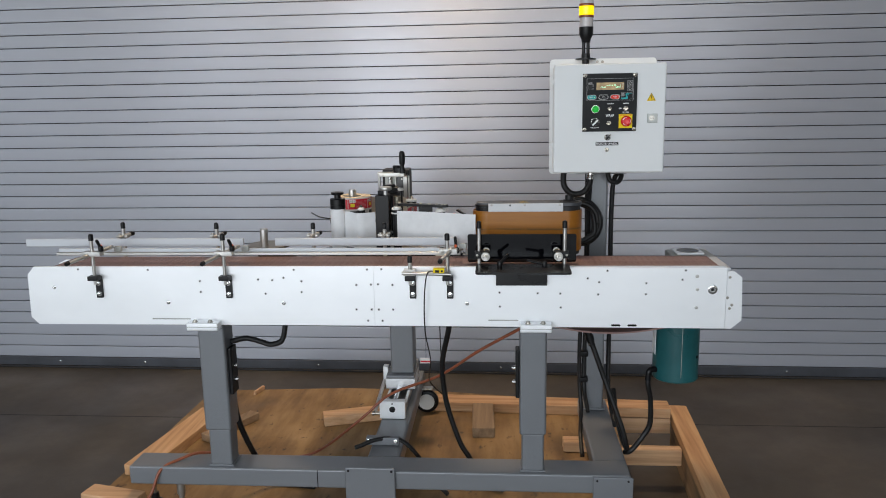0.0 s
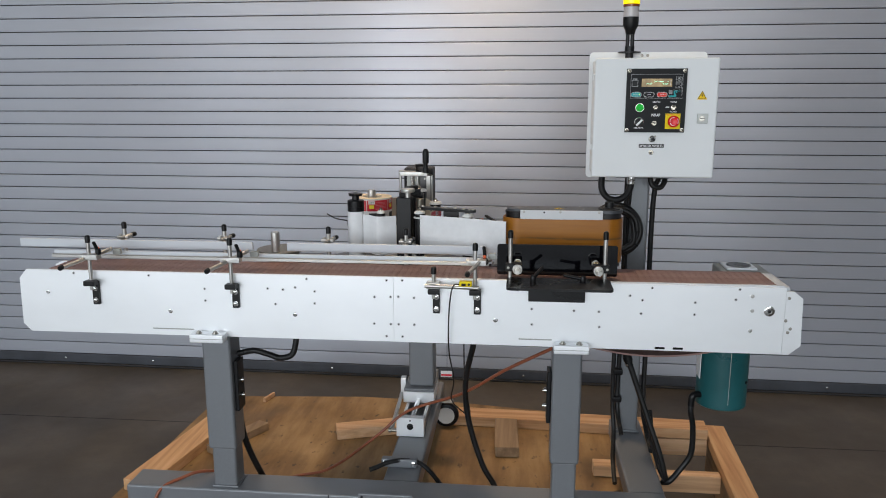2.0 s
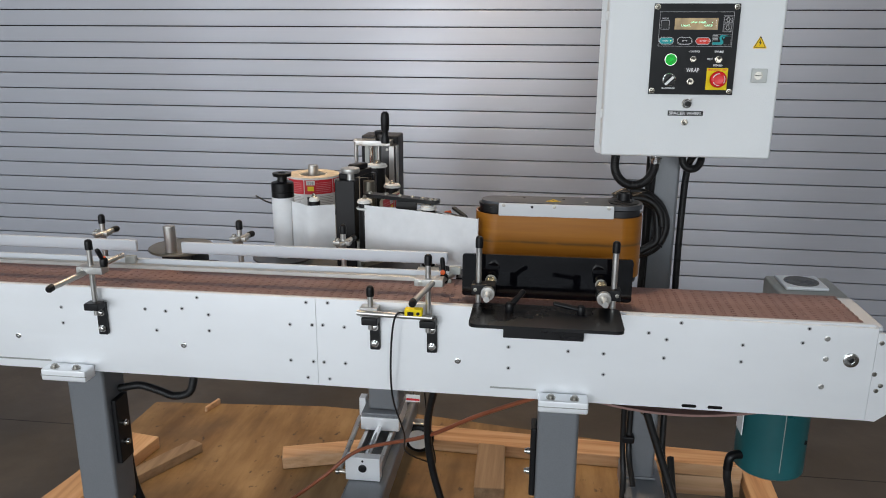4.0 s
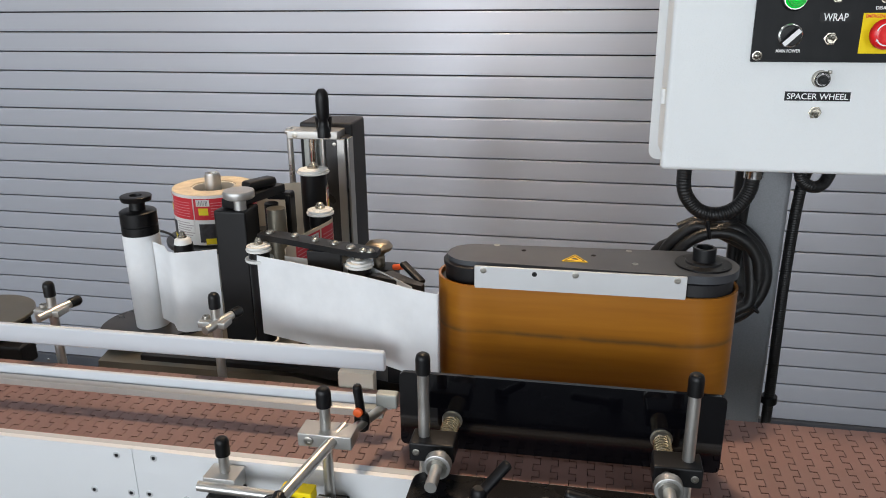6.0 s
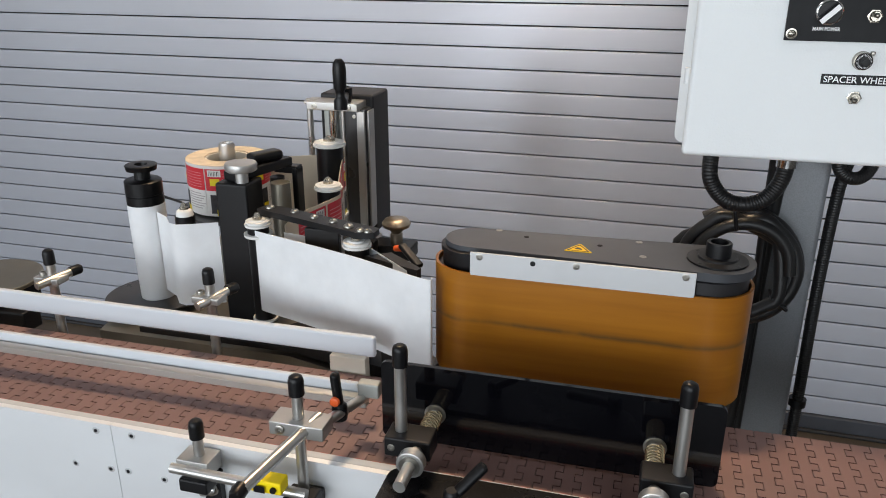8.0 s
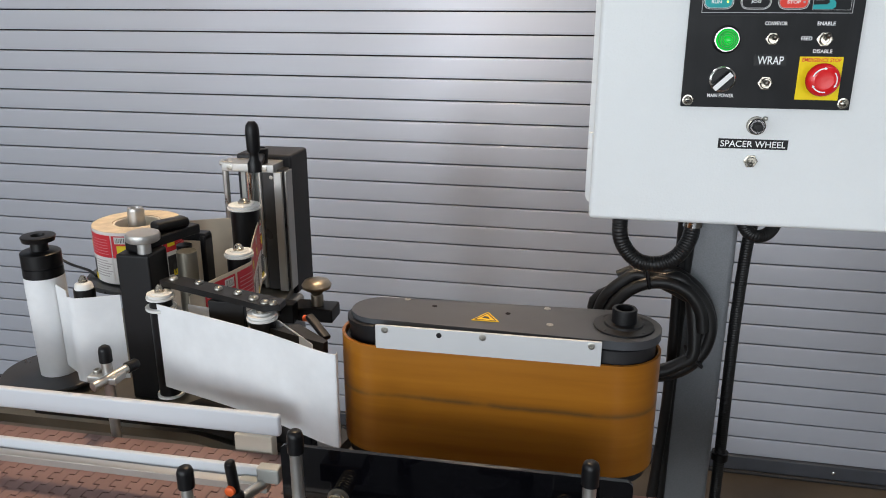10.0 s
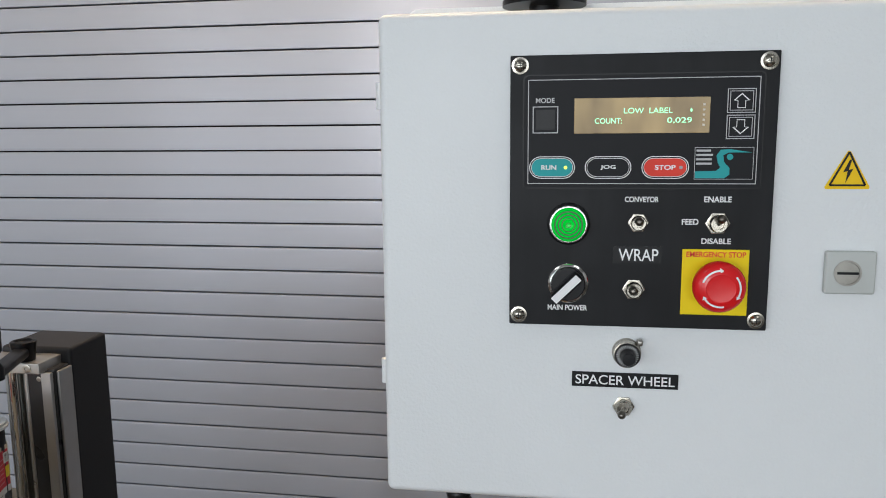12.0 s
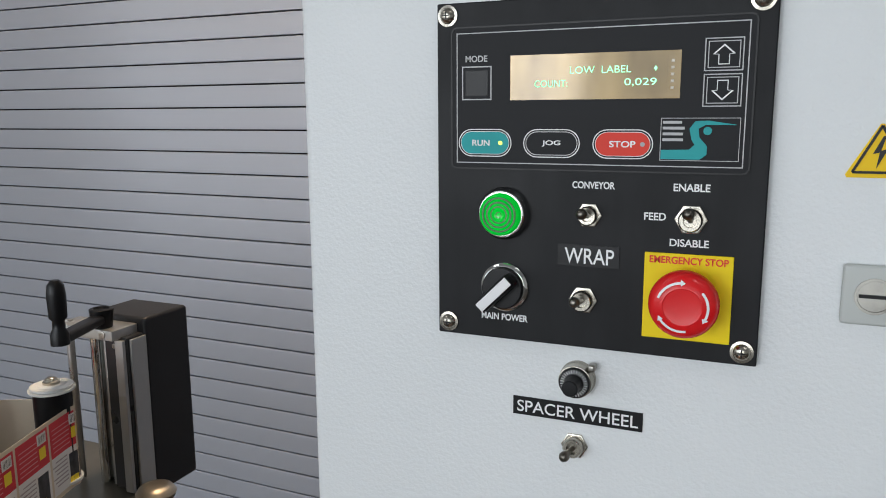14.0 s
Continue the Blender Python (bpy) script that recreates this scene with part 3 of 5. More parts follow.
n = int((.694 + 1.262) / PB)
for k in range(n + 1):
    belt_row(-1.262 + k * PB, .9845, 0, k)
for k, t in enumerate((.3, .6, .9)):
    belt_row(-1.262 - .058 * math.sin(t), .9845 - .058 * (1 - math.cos(t)), -t, k)
for k, t in enumerate((.55, 1.1)):
    belt_row(-1.262 + n * PB + .031 * math.sin(t), .9845 - .031 * (1 - math.cos(t)), t, k)
for k in range(25):
    u = (k - 12) / 12
    belt_row(.388 + .2 * u, .789 + .03 * u * u, -.3 * u * .9, k, False)

# ---- third leg with its slide, carrying the labelling head ----
slide = thing("slide_stand", (-.304, 3.1, .335), "grey steel post on an aluminium slide carriage with guide rods", "machine stand")
part("front_block", box(B(), (-.362, 2.85, .3365), (-.27, 2.876, .402), .001), "alu", slide)
part("knob_screw", lathe(B(), (-.316, 2.85, .372), (0, -1, 0), [(0, .011), (.002, .011), (.003, .007), (.003, .004), (.001, .004)], 18), "black_ano", slide)
part("knob_screw", cap_screw(B(), (-.316, 2.85, .393), (0, -1, 0), .003, .001), "black_ano", slide)
part("rear_block", box(B(), (-.362, 3.3, .336), (-.27, 3.325, .40), .002), "alu_bar", slide)
for x in (-.352, -.28):
    part("guide_rail", box(B(), (x - .006, 2.876, .34), (x + .006, 3.3, .366), .002), "steel", slide)
part("lead_screw", cyl(B(), (-.316, 2.876, .375), (-.316, 3.3, .375), .009), "chrome", slide)
car = part("carriage", box(B(), (-.37, 3.06, .368), (-.258, 3.2, .408), .0015), "alu", slide)
part("tab", box(B(), (-.39, 3.13, .375), (-.3705, 3.16, .432), .0015), "alu", car)
part("flange", box(B(), (-.368, 3.063, .4085), (-.259, 3.19, .42), .002), "hammer", car)
part("crank_rod", tube(B(), [(-.381, 2.865, .355), (-.381, 3.1, .385)], .007, 12, smooth=False), "steel", slide)
part("crank_end", lathe(B(), (-.362, 2.862, .352), (-1, 0, 0), [(0, .006), (.02, .006), (.021, .009), (.028, .009)], 12), "zinc", slide)
post = part("post", box(B(), (-.352, 3.085, .4205), (-.262, 3.175, .944), .008, None, 3), "hammer", slide)
part("tag", box(B(), (-.2612, 3.1, .60), (-.2605, 3.16, .625)), "print_red", post, "small red and white tag")
tag = thing("warning_tag", (-.21, 3.02, .495), "small red and white paper tag hanging under the conveyor", "tag")
part("paper", box(B(), (-.23, 3.02, .486), (-.19, 3.0206, .508)), "print_white", tag)
part("red_band", box(B(), (-.2285, 3.0195, .49), (-.1915, 3.0199, .4965)), "print_red", tag)
part("string", tube(B(), [(-.208, 3.02, .508), (-.208, 3.02, .8)], .0008, 5, smooth=False), "hose", tag)

caster = thing("caster", (-.24, 3.27, .18), "small black caster wheel with a white rim", "caster")
part("wheel", lathe(B(), (-.235, 3.262, .2325), (0, 1, 0), [(0, .03), (.003, .044), (.008, .049), (.018, .049), (.023, .044), (.026, .03)], 28), "black", caster)
part("rim", lathe(B(), (-.235, 3.259, .2325), (0, 1, 0), [(0, .012), (.001, .033), (.03, .033), (.031, .012)], 24), "white_cap", caster)
part("fork", box(B(), (-.262, 3.258, .283), (-.208, 3.292, .291), .003), "zinc", caster)

# ---- column with the control cabinet ----
column = thing("cabinet_column", (.42, 3.0, .335), "grey hammertone steel column that carries the control cabinet", "column")
part("tube", box(B(), (.376, 2.96, .336), (.443, 3.035, 1.22), .008, None, 3), "hammer", column)
part("foot_flange", box(B(), (.371, 2.955, .3352), (.448, 3.04, .343), .002), "hammer", column)
part("mount_plate", box(B(), (.33, 2.925, 1.2), (.5, 2.9645, 1.5), .004), "hammer", column)

cab = thing("control_cabinet", (.417, 2.86, 1.22), "light grey textured steel control cabinet on a column", "control cabinet")
part("back_plate", prism(B(), rounded(.41, 1.3955, .347, .378, .012), "y", 2.9185, 2.9235), "box", cab)
part("body", box(B(), (.247, 2.803, 1.226), (.588, 2.918, 1.558), .004), "box", cab)
cdoor = part("door", box(B(), (.242, 2.79, 1.2205), (.592, 2.8025, 1.563), .0055, None, 4), "box", cab)
for z in (1.30, 1.5):
    part("hinge", cyl(B(), (.2405, 2.806, z), (.2405, 2.806, z + .018), .004, None, 12), "box", cab)
for x in (.391, .408):
    part("plug_screw", lathe(B(), (x, 2.9183, 1.574), (0, -1, 0), [(0, .0045), (.003, .0045), (.004, .002)], 12), "zinc", cab)
lk = part("lock", box(B(), (.534, 2.7845, 1.377), (.565, 2.7898, 1.405), .0015), "lock", cdoor)
part("lock_core", lathe(B(), (.5475, 2.7845, 1.391), (0, -1, 0), [(0, .0085), (.0008, .0085), (.0008, .0073), (.0003, .0071)], 24), "zinc", lk)
lk.location = (.0018, 0, .0012)
part("lock_slot", box(B(), (.541, 2.7832, 1.3902), (.554, 2.784, 1.3918)), "black", lk)


def triangle(bm, cx, cz, w, h, y0, y1, r=.12):
    """A triangle with blunted corners that faces -y."""
    c = [(cx, cz + h * .5), (cx - w / 2, cz - h * .5), (cx + w / 2, cz - h * .5)]
    pts = []
    for k in range(3):
        a, b = Vector(c[k]), Vector(c[(k + 1) % 3])
        pts += [tuple(a.lerp(b, r)), tuple(a.lerp(b, 1 - r))]
    return prism(bm, pts, "y", y0, y1)


tri = part("warning_sign", triangle(B(), .5445, 1.4565, .0285, .0255, 2.7893, 2.7898, .05), "amber_tri", cdoor, "yellow electrical hazard triangle")
bm = B()
for k in range(3):
    c = [(.5445, 1.4672), (.5338, 1.4462), (.5552, 1.4462)]
    p, q = Vector(c[k]), Vector(c[(k + 1) % 3])
    d = (q - p).normalized()
    nn = Vector((-d.y, d.x)) * .0006
    prism(bm, [tuple(p - nn), tuple(q - nn), tuple(q + nn), tuple(p + nn)], "y", 2.7889, 2.7893)
part("border", bm, "black", tri)
tri.location = (.0024, 0, .0021)
part("bolt_mark", prism(B(), [(.5452, 1.4625), (.5415, 1.4545), (.5442, 1.4552), (.5432, 1.4478), (.5474, 1.4568), (.5447, 1.456), (.5463, 1.4625)], "y", 2.7889, 2.7893), "black", tri)

# control panel
PY = 2.7845
panel = part("control_panel", box(B(), (.3325, PY, 1.3525), (.5015, 2.7898, 1.533), .0008), "panel", cdoor, "charcoal operator panel")
for x in (.339, .4945):
    for z in (1.3595, 1.5265):
        w1 = part("screw", lathe(B(), (x, PY, z), (0, -1, 0), [(0, .0058), (.0009, .0056), (.0011, .0042), (.0024, .0036), (.0032, .002), (.0034, .0008)], 20), "nickel", panel)
        bm = box(B(), (x - .0018, PY - .0039, z - .0003), (x + .0018, PY - .0031, z + .0003))
        box(bm, (x - .0003, PY - .0038, z - .0018), (x + .0003, PY - .003, z + .0018))
        part("cross", bm, "black", w1)
ov = part("keypad", prism(B(), rounded(.4195, 1.4805, .145, .071, .003), "y", PY - .0009, PY - .0002), "overlay", panel, "dark membrane keypad with a display")
OY = PY - .0009
ov.location, ov.scale = (-.0025, 0, -.0051), (1.04, 1, 1.03)


def frame_line(x0, x1, z0, z1, t, mat, parent, y=OY, r=.0):
    bm = B()
    for lo, hi in (((x0, z0), (x1, z0 + t)), ((x0, z1 - t), (x1, z1)), ((x0, z0 + t), (x0 + t, z1 - t)), ((x1 - t, z0 + t), (x1, z1 - t))):
        box(bm, (lo[0], y - .0003, lo[1]), (hi[0], y - .0001, hi[1]))
    return part("outline", bm, mat, parent)


def ring_line(outer, inner, mat, parent, y=OY, name="outline"):
    bm = B()
    a = [bm.verts.new((x, y - .0003, z)) for x, z in outer]
    b = [bm.verts.new((x, y - .0003, z)) for x, z in inner]
    for k in range(len(a)):
        bm.faces.new((a[k], a[(k + 1) % len(a)], b[(k + 1) % len(a)], b[k]))
    return part(name, bm, mat, parent)


ring_line(rounded(.4195, 1.4805, .1462, .0722, .0034), rounded(.4195, 1.4805, .1446, .0706, .0028), "black", ov, name="rim")
frame_line(.3495, .4895, 1.4475, 1.5135, .0005, "grey_ink", ov)
scr = part("display", box(B(), (.3785, OY - .0005, 1.4795), (.4605, OY + .0001, 1.5015)), "lcd", ov, "character display with an amber reflection put into its colour")
part("glass", box(B(), (.384, OY - .0008, 1.4825), (.4545, OY - .0005, 1.499)), "lcd", scr)
text("LOW  LABEL", .4235, OY - .0012, 1.4935, .0034, .0292, "lcd_text", scr, bold=0)
text("COUNT:", .3995, OY - .0012, 1.4873, .0034, .0165, "lcd_text", scr, bold=0)
text("0,029", .4425, OY - .0012, 1.4872, .0038, .0148, "lcd_text", scr, bold=0)
part("spark", prism(B(), [(.4485, 1.4935), (.4493, 1.4948), (.4501, 1.4935), (.4493, 1.4922)], "y", OY - .0013, OY - .0012), "lcd_text", scr)
for k in range(5):
    part("contact", box(B(), (.4562, OY - .0009, 1.4838 + k * .0031), (.4576, OY - .0005, 1.485 + k * .0031)), "cream", scr)
mk = frame_line(.3525, .3685, 1.4798, 1.4968, .0006, "grey_ink", ov)
part("mode_key", box(B(), (.3545, OY - .0004, 1.482), (.3665, OY - .0001, 1.4946)), "black", ov)
text("MODE", .3603, OY - .0003, 1.5005, .0032, .0118, "grey_ink", ov)
for z0, s in ((1.4915, 1), (1.4755, -1)):
    frame_line(.4705, .4872, z0, z0 + .0148, .0005, "grey_ink", ov)
    frame_line(.472, .4857, z0 + .0014, z0 + .0134, .0004, "grey_ink", ov)
    zc = z0 + .0074
    arrow = [(.47885, zc + s * .0046), (.4740, zc + s * .0002), (.4764, zc + s * .0002), (.4764, zc - s * .0046), (.4813, zc - s * .0046), (.4813, zc + s * .0002), (.4837, zc + s * .0002)]
    cx = .47885
    inner = [(cx + (x - cx) * .84, zc + (z - zc) * .86 - s * .0002) for x, z in arrow]
    ring_line(arrow, inner, "white_ink", ov, name="arrow")
for x, mat, word, ww in ((.365, "teal_ink", "RUN", .0095), (.4, "overlay", "JOG", .0095), (.435, "red_ink", "STOP", .0125)):
    ring_line(rounded(x, 1.458, .0288, .0142, .0071), rounded(x, 1.458, .0278, .0132, .0066), "white_ink", ov)
    key = part("key", prism(B(), rounded(x, 1.458, .0258, .0112, .0056), "y", OY - .0004, OY - .0001), mat, ov)
    ring_line(rounded(x, 1.458, .0264, .0118, .0059), rounded(x, 1.458, .0256, .011, .0055), "white_ink", ov)
    text(word, x - (.002 if word == "RUN" else 0), OY - .0006, 1.458, .0031, ww, "white_ink", key)
part("led", cyl(B(), (.3735, OY - .0008, 1.458), (.3735, OY - .0003, 1.458), .0011, None, 12), "yellow_led", ov)
part("led", cyl(B(), (.4445, OY - .0008, 1.458), (.4445, OY - .0003, 1.458), .0011, None, 12), "print_grey", ov)
# maker's mark as plain shapes
frame_line(.4525, .4875, 1.4505, 1.4705, .0003, "grey_ink", ov)
mark = [(.4530, 1.4512), (.4705, 1.4512), (.4735, 1.4535), (.4735, 1.4575), (.4700, 1.4615), (.4695, 1.4655), (.4725, 1.4672), (.4865, 1.4672), (.4740, 1.4692), (.4680, 1.4690), (.4655, 1.4655), (.4665, 1.4605), (.4680, 1.4580), (.4655, 1.4558), (.4530, 1.4555)]
part("mark", prism(B(), mark, "y", OY - .0005, OY - .0002), "teal_ink", ov)
part("mark", cyl(B(), (.4735, OY - .0005, 1.4645), (.4735, OY - .0002, 1.4645), .0019, None, 16), "teal_ink", ov)
for k, ln in enumerate((.0085, .0098, .0092, .0093)):
    part("bar", box(B(), (.4535, OY - .0005, 1.4678 - k * .0027), (.4535 + ln, OY - .0002, 1.4691 - k * .0027)), "grey_ink", ov)

# lamp, switches and labels on the panel's lower half
lens = part("pilot_lamp", lathe(B(), (.3718, PY, 1.4228), (0, -1, 0), [(0, .0142), (.003, .0142), (.0042, .0132), (.0065, .0128), (.0075, .0118)], 6 * 4), "chrome", panel)
part("lens", lathe(B(), (.3718, PY - .006, 1.4228), (0, -1, 0), [(0, .0115), (.0035, .0112), (.0049, .0099), (.0036, .0089), (.0054, .0078), (.0041, .0066), (.0058, .0055), (.0044, .0043), (.006, .0031), (.0048, .0016)], 28), "green_lens", lens, "lit green lens")
# added dark rings paint the shade in the lens grooves
for r in (.0089, .0066, .0043, .0018):
    part("groove", lathe(B(), (.3718, PY - .0104, 1.4228), (0, -1, 0), [(0, r + .0005), (.0005, r + .0005), (.0005, r - .0005), (0, r - .0005)], 28, False), "green_groove", lens)


def toggle(x, z, parent, y, lean, big=1.0):
    t = part("toggle_switch", lathe(B(), (x, y, z), (0, -1, 0), [(0, .0075 * big), (.0012, .0075 * big), (.0016, .0066 * big)], 6), "nickel", parent)
    part("collar", lathe(B(), (x, y - .0016, z), (0, -1, 0), [(0, .0055 * big), (.004, .0055 * big), (.0048, .0048 * big), (.0048, .0032 * big), (.003, .003 * big)], 24), "nickel", t)
    part("lever", lathe(B(), (x, y - .004, z), (lean[0], -1, lean[1]), [(0, .0014), (.006, .0017), (.0095, .0027), (.0115, .0029), (.0132, .0021), (.0138, .0008)], 14), "lever", t)


toggle(.4173, 1.4237, panel, PY, (-.05, .2), .9)
toggle(.4677, 1.4237, panel, PY, (-.02, .42), 1.05)
toggle(.4155, 1.3788, panel, PY, (-.12, .15))
toggle(.4116, 1.2946, cdoor, 2.79, (-.2, -.1), 1.0)
text("CONVEYOR", .4192, PY - .0003, 1.4391, .0037, .0218, "white_ink", panel)
text("ENABLE", .4673, PY - .0003, 1.4393, .0038, .0172, "white_ink", panel)
text("FEED", .4504, PY - .0003, 1.4245, .0038, .0106, "white_ink", panel)
text("DISABLE", .4673, PY - .0003, 1.4119, .0038, .0186, "white_ink", panel)
text("MAIN POWER", .372, PY - .0003, 1.3651, .0038, .0266, "white_ink", panel)
tape = part("tape_label", box(B(), (.4015, PY - .0004, 1.3965), (.4335, PY - .0001, 1.4078)), "black", panel)
text("WRAP", .418, PY - .0007, 1.4021, .0082, .0258, "white_ink", tape, bold=0.008)
yp = part("emergency_plate", box(B(), (.4462, PY - .001, 1.3625), (.4885, PY - .0001, 1.4065), .0004), "yellow", panel, "yellow emergency stop plate")
text("EMERGENCY STOP", .4675, PY - .0013, 1.4032, .0037, .0375, "red_ink", yp)
stop = part("stop_button", lathe(B(), (.4675, PY - .001, 1.3845), (0, -1, 0), [(0, .0105), (.009, .0105), (.0095, .0151), (.012, .0165), (.0155, .0165), (.0185, .0154), (.0203, .0128), (.0212, .0092), (.0207, .0086), (.0207, .0012)], 44), "estop", yp, "red mushroom emergency stop button")
for k in range(3):
    bm = B()
    a0 = radians(95 + 120 * k)
    for j in range(10):
        a1, a2 = a0 + j * .115, a0 + (j + 1) * .115
        quad = [bm.verts.new((.4675 + r * math.cos(t), PY - .001 - dy, 1.3845 + r * math.sin(t))) for r, dy, t in ((.0112, .0213, a1), (.0124, .0211, a1), (.0124, .0211, a2), (.0112, .0213, a2))]
        bm.faces.new(quad)
    t1, t2 = a0, a0 - .2
    bm.faces.new([bm.verts.new((.4675 + r * math.cos(t), PY - .001 - dy, 1.3845 + r * math.sin(t))) for r, dy, t in ((.0103, .0216, t1), (.0135, .0207, t1), (.0118, .0213, t2))])
    part("arrow", bm, "white_ink", stop)
sel = part("selector_switch", lathe(B(), (.3722, PY, 1.3822), (0, -1, 0), [(0, .0134), (.002, .0134), (.003, .0123), (.0032, .0116), (.0022, .0112)], 32), "chrome", panel)
part("dial", lathe(B(), (.3722, PY - .002, 1.3822), (0, -1, 0), [(0, .0115), (.004, .0112), (.0045, .0105)], 28), "black", sel)
rot = Matrix.Translation((.3722, PY, 1.3822)) @ Euler((0, radians(-45), 0)).to_matrix().to_4x4()
part("knob", box(B(), (-.0135, -.016, -.0038), (.0105, -.006, .0038), .0018, rot), "black", sel)
part("pointer", box(B(), (-.0133, -.0164, -.0026), (.0095, -.0158, .0026), .0002, rot), "white_ink", sel)

# speed dial and its label
dl = part("speed_dial", lathe(B(), (.4126, 2.79, 1.3336), (0, -1, 0), [(0, .0098), (.002, .0098), (.003, .0092), (.008, .009), (.0085, .0082)], 32), "nickel", cdoor, "turns-counting dial")
part("scale_ring", lathe(B(), (.4126, 2.7816, 1.3336), (0, -1, 0), [(0, .0085), (.0012, .0083), (.0016, .0078)], 32), "black", dl)
part("knob", lathe(B(), (.4126, 2.7803, 1.3336), (0, -1, 0), [(0, .0048), (.0095, .0044), (.0102, .0036)], 24), "black", dl)
for k in range(30):
    a1 = k * math.tau / 30
    part("tick", box(B(), (-.00018, -.0104, .0054), (.00018, -.01, .0074), 0, Matrix.Translation((.4126, 2.79, 1.3336)) @ Euler((0, a1, 0)).to_matrix().to_4x4()), "white_ink", dl)
part("lock_tab", box(B(), (.4189, 2.783, 1.3396), (.4229, 2.7895, 1.3436), .001), "zinc", dl)
tape = part("tape_label", box(B(), (.376, 2.7894, 1.308), (.4478, 2.7899, 1.3186)), "black", cdoor, "black embossed tape label")
text("SPACER WHEEL", .412, 2.7891, 1.3133, .0068, .067, "white_ink", tape, bold=0.008)

cab.location += Vector((.0005, -.002, -.0024))

# beacon tower on the cabinet
beacon = thing("signal_beacon", (.352, 2.9, 1.5785), "stack light with a lit yellow segment on a black stem", "signal light")
part("base", lathe(B(), (.352, 2.9, 1.558), (0, 0, 1), [(0, .012), (.02, .012), (.0205, .033), (.0245, .033), (.026, .014)], 28), "black", beacon)
for s in (-.007, .007):
    part("stem", cyl(B(), (.352 + s, 2.9, 1.58), (.352 + s, 2.9, 1.64), .0055), "black", beacon)
part("stem", cyl(B(), (.352, 2.9, 1.58), (.352, 2.9, 1.598), .014), "black", beacon)
part("cup", lathe(B(), (.352, 2.9, 1.632), (0, 0, 1), [(0, .013), (.012, .016), (.026, .0225), (.05, .0232)], 28), "black", beacon)
for z0, z1, mat, r, lb in ((1.682, 1.711, "beacon_clear", .0218, "clear segment"), (1.711, 1.7185, "beacon_amber", .0238, "amber ring"), (1.7185, 1.747, "beacon_yellow", .0242, "lit yellow segment"), (1.747, 1.7545, "beacon_amber", .0238, "amber ring"), (1.7545, 1.79, "beacon_clear", .0218, "clear segment")):
    part("segment", lathe(B(), (.352, 2.9, z0), (0, 0, 1), [(0, r * .96), (.001, r), (z1 - z0 - .001, r), (z1 - z0, r * .96)], 28), mat, beacon, lb)
part("cap", lathe(B(), (.352, 2.9, 1.79), (0, 0, 1), [(0, .022), (.004, .0215), (.008, .016)], 28), "black", beacon)

# ---- guide rails over the belt ----
def lever(parent, p, way, length=.045, tip=False, mat="black"):
    """A clamping lever: hub, tapered arm, optional orange button."""
    p, d = Vector(p), Vector(way).normalized()
    bm = lathe(B(), p, (0, 0, 1), [(0, .007), (.006, .0078), (.014, .0074), (.017, .005)], 16)
    q = d.to_track_quat("X", "Z").to_matrix().to_4x4()
    box(bm, (.002, -.0052, -.004), (length, .0052, .0045), .0035, Matrix.Translation(p + Vector((0, 0, .009))) @ q)
    lv = part("lever", bm, mat, parent, "black clamping lever")
    if tip:
        part("button", lathe(B(), p + Vector((0, 0, .0165)), (0, 0, 1), [(0, .0045), (.003, .0043), (.004, .003)], 14), "orange_tip", lv)
    return lv


def rail_post(x, label, toe, block_z=1.031, rod_top=1.09, handle_y=2.33, far=2.505):
    """A front guide-rail support: slotted bracket, upright, clamp and cross rod."""
    t = thing("rail_support", (x, 2.41, .895), label, "rail support", "front rail supports")
    brk = part("bracket", prism(B(), rounded(x + .006, .928, .0185, .066, .002), "y", 2.4225, FY - .0002), "black_ano", t)
    part("shelf", box(B(), (x - .014, 2.398, .952), (x + .016, 2.4225, .966), .002), "black_ano", brk)
    for z in (.908, .941):
        part("bolt", lathe(B(), (x + .006, 2.4223, z), (0, -1, 0), [(0, .0075), (.0015, .0075), (.0015, .005), (.006, .005), (.0075, .003)], 14), "chrome", brk)
    part("upright", cyl(B(), (x, 2.417, .938), (x, 2.417, rod_top - .012), .0052), "steel", t)
    part("cap", lathe(B(), (x, 2.417, rod_top - .02), (0, 0, 1), [(0, .0072), (.014, .0072), (.018, .006), (.02, .003)], 18), "black", t)
    if toe:
        blk = part("clamp_block", box(B(), (x - .024, 2.405, block_z - .007), (x + .0285, 2.43, block_z + .007), .0012), "alu_bar", t)
        part("screw", cap_screw(B(), (x - .013, 2.405, block_z), (0, -1, 0), .0045, .002), "zinc", blk)
        rod = part("cross_rod", tube(B(), [(x + .016, far, block_z + .004), (x + .016 - toe, handle_y, block_z - .012)], .0055, 14, smooth=False), "steel", t)
        part("rod_cap", lathe(B(), (x + .016 - toe, handle_y + .006, block_z - .0115), (-toe * .2, -1, -.1), [(0, .0068), (.01, .0068), (.013, .005)], 14), "black" if toe > .02 else "chrome", rod)
        if far < 2.45:
            part("stub_rod", tube(B(), [(x + .02, 2.43, block_z - .003), (x + .036, 2.49, block_z - .01)], .005, 12, smooth=False), "steel", t)
            lv = lever(t, (x + .024, 2.455, block_z - .014), (-.1, 0, 1), .04)
            part("button", lathe(B(), (x + .0225, 2.4492, block_z + .008), (0, -1, 0), [(0, .0048), (.003, .0045), (.004, .003)], 14), "orange_tip", lv)
        else:
            lv = lever(t, (x + .026, 2.419, block_z + .006), (-.2, -.25, .8), .03, True)
        part("holder", box(B(), (x + .03, 2.485, block_z - .008), (x + .052, 2.497, block_z + .008), .002), "gear_grey", t)
    return t


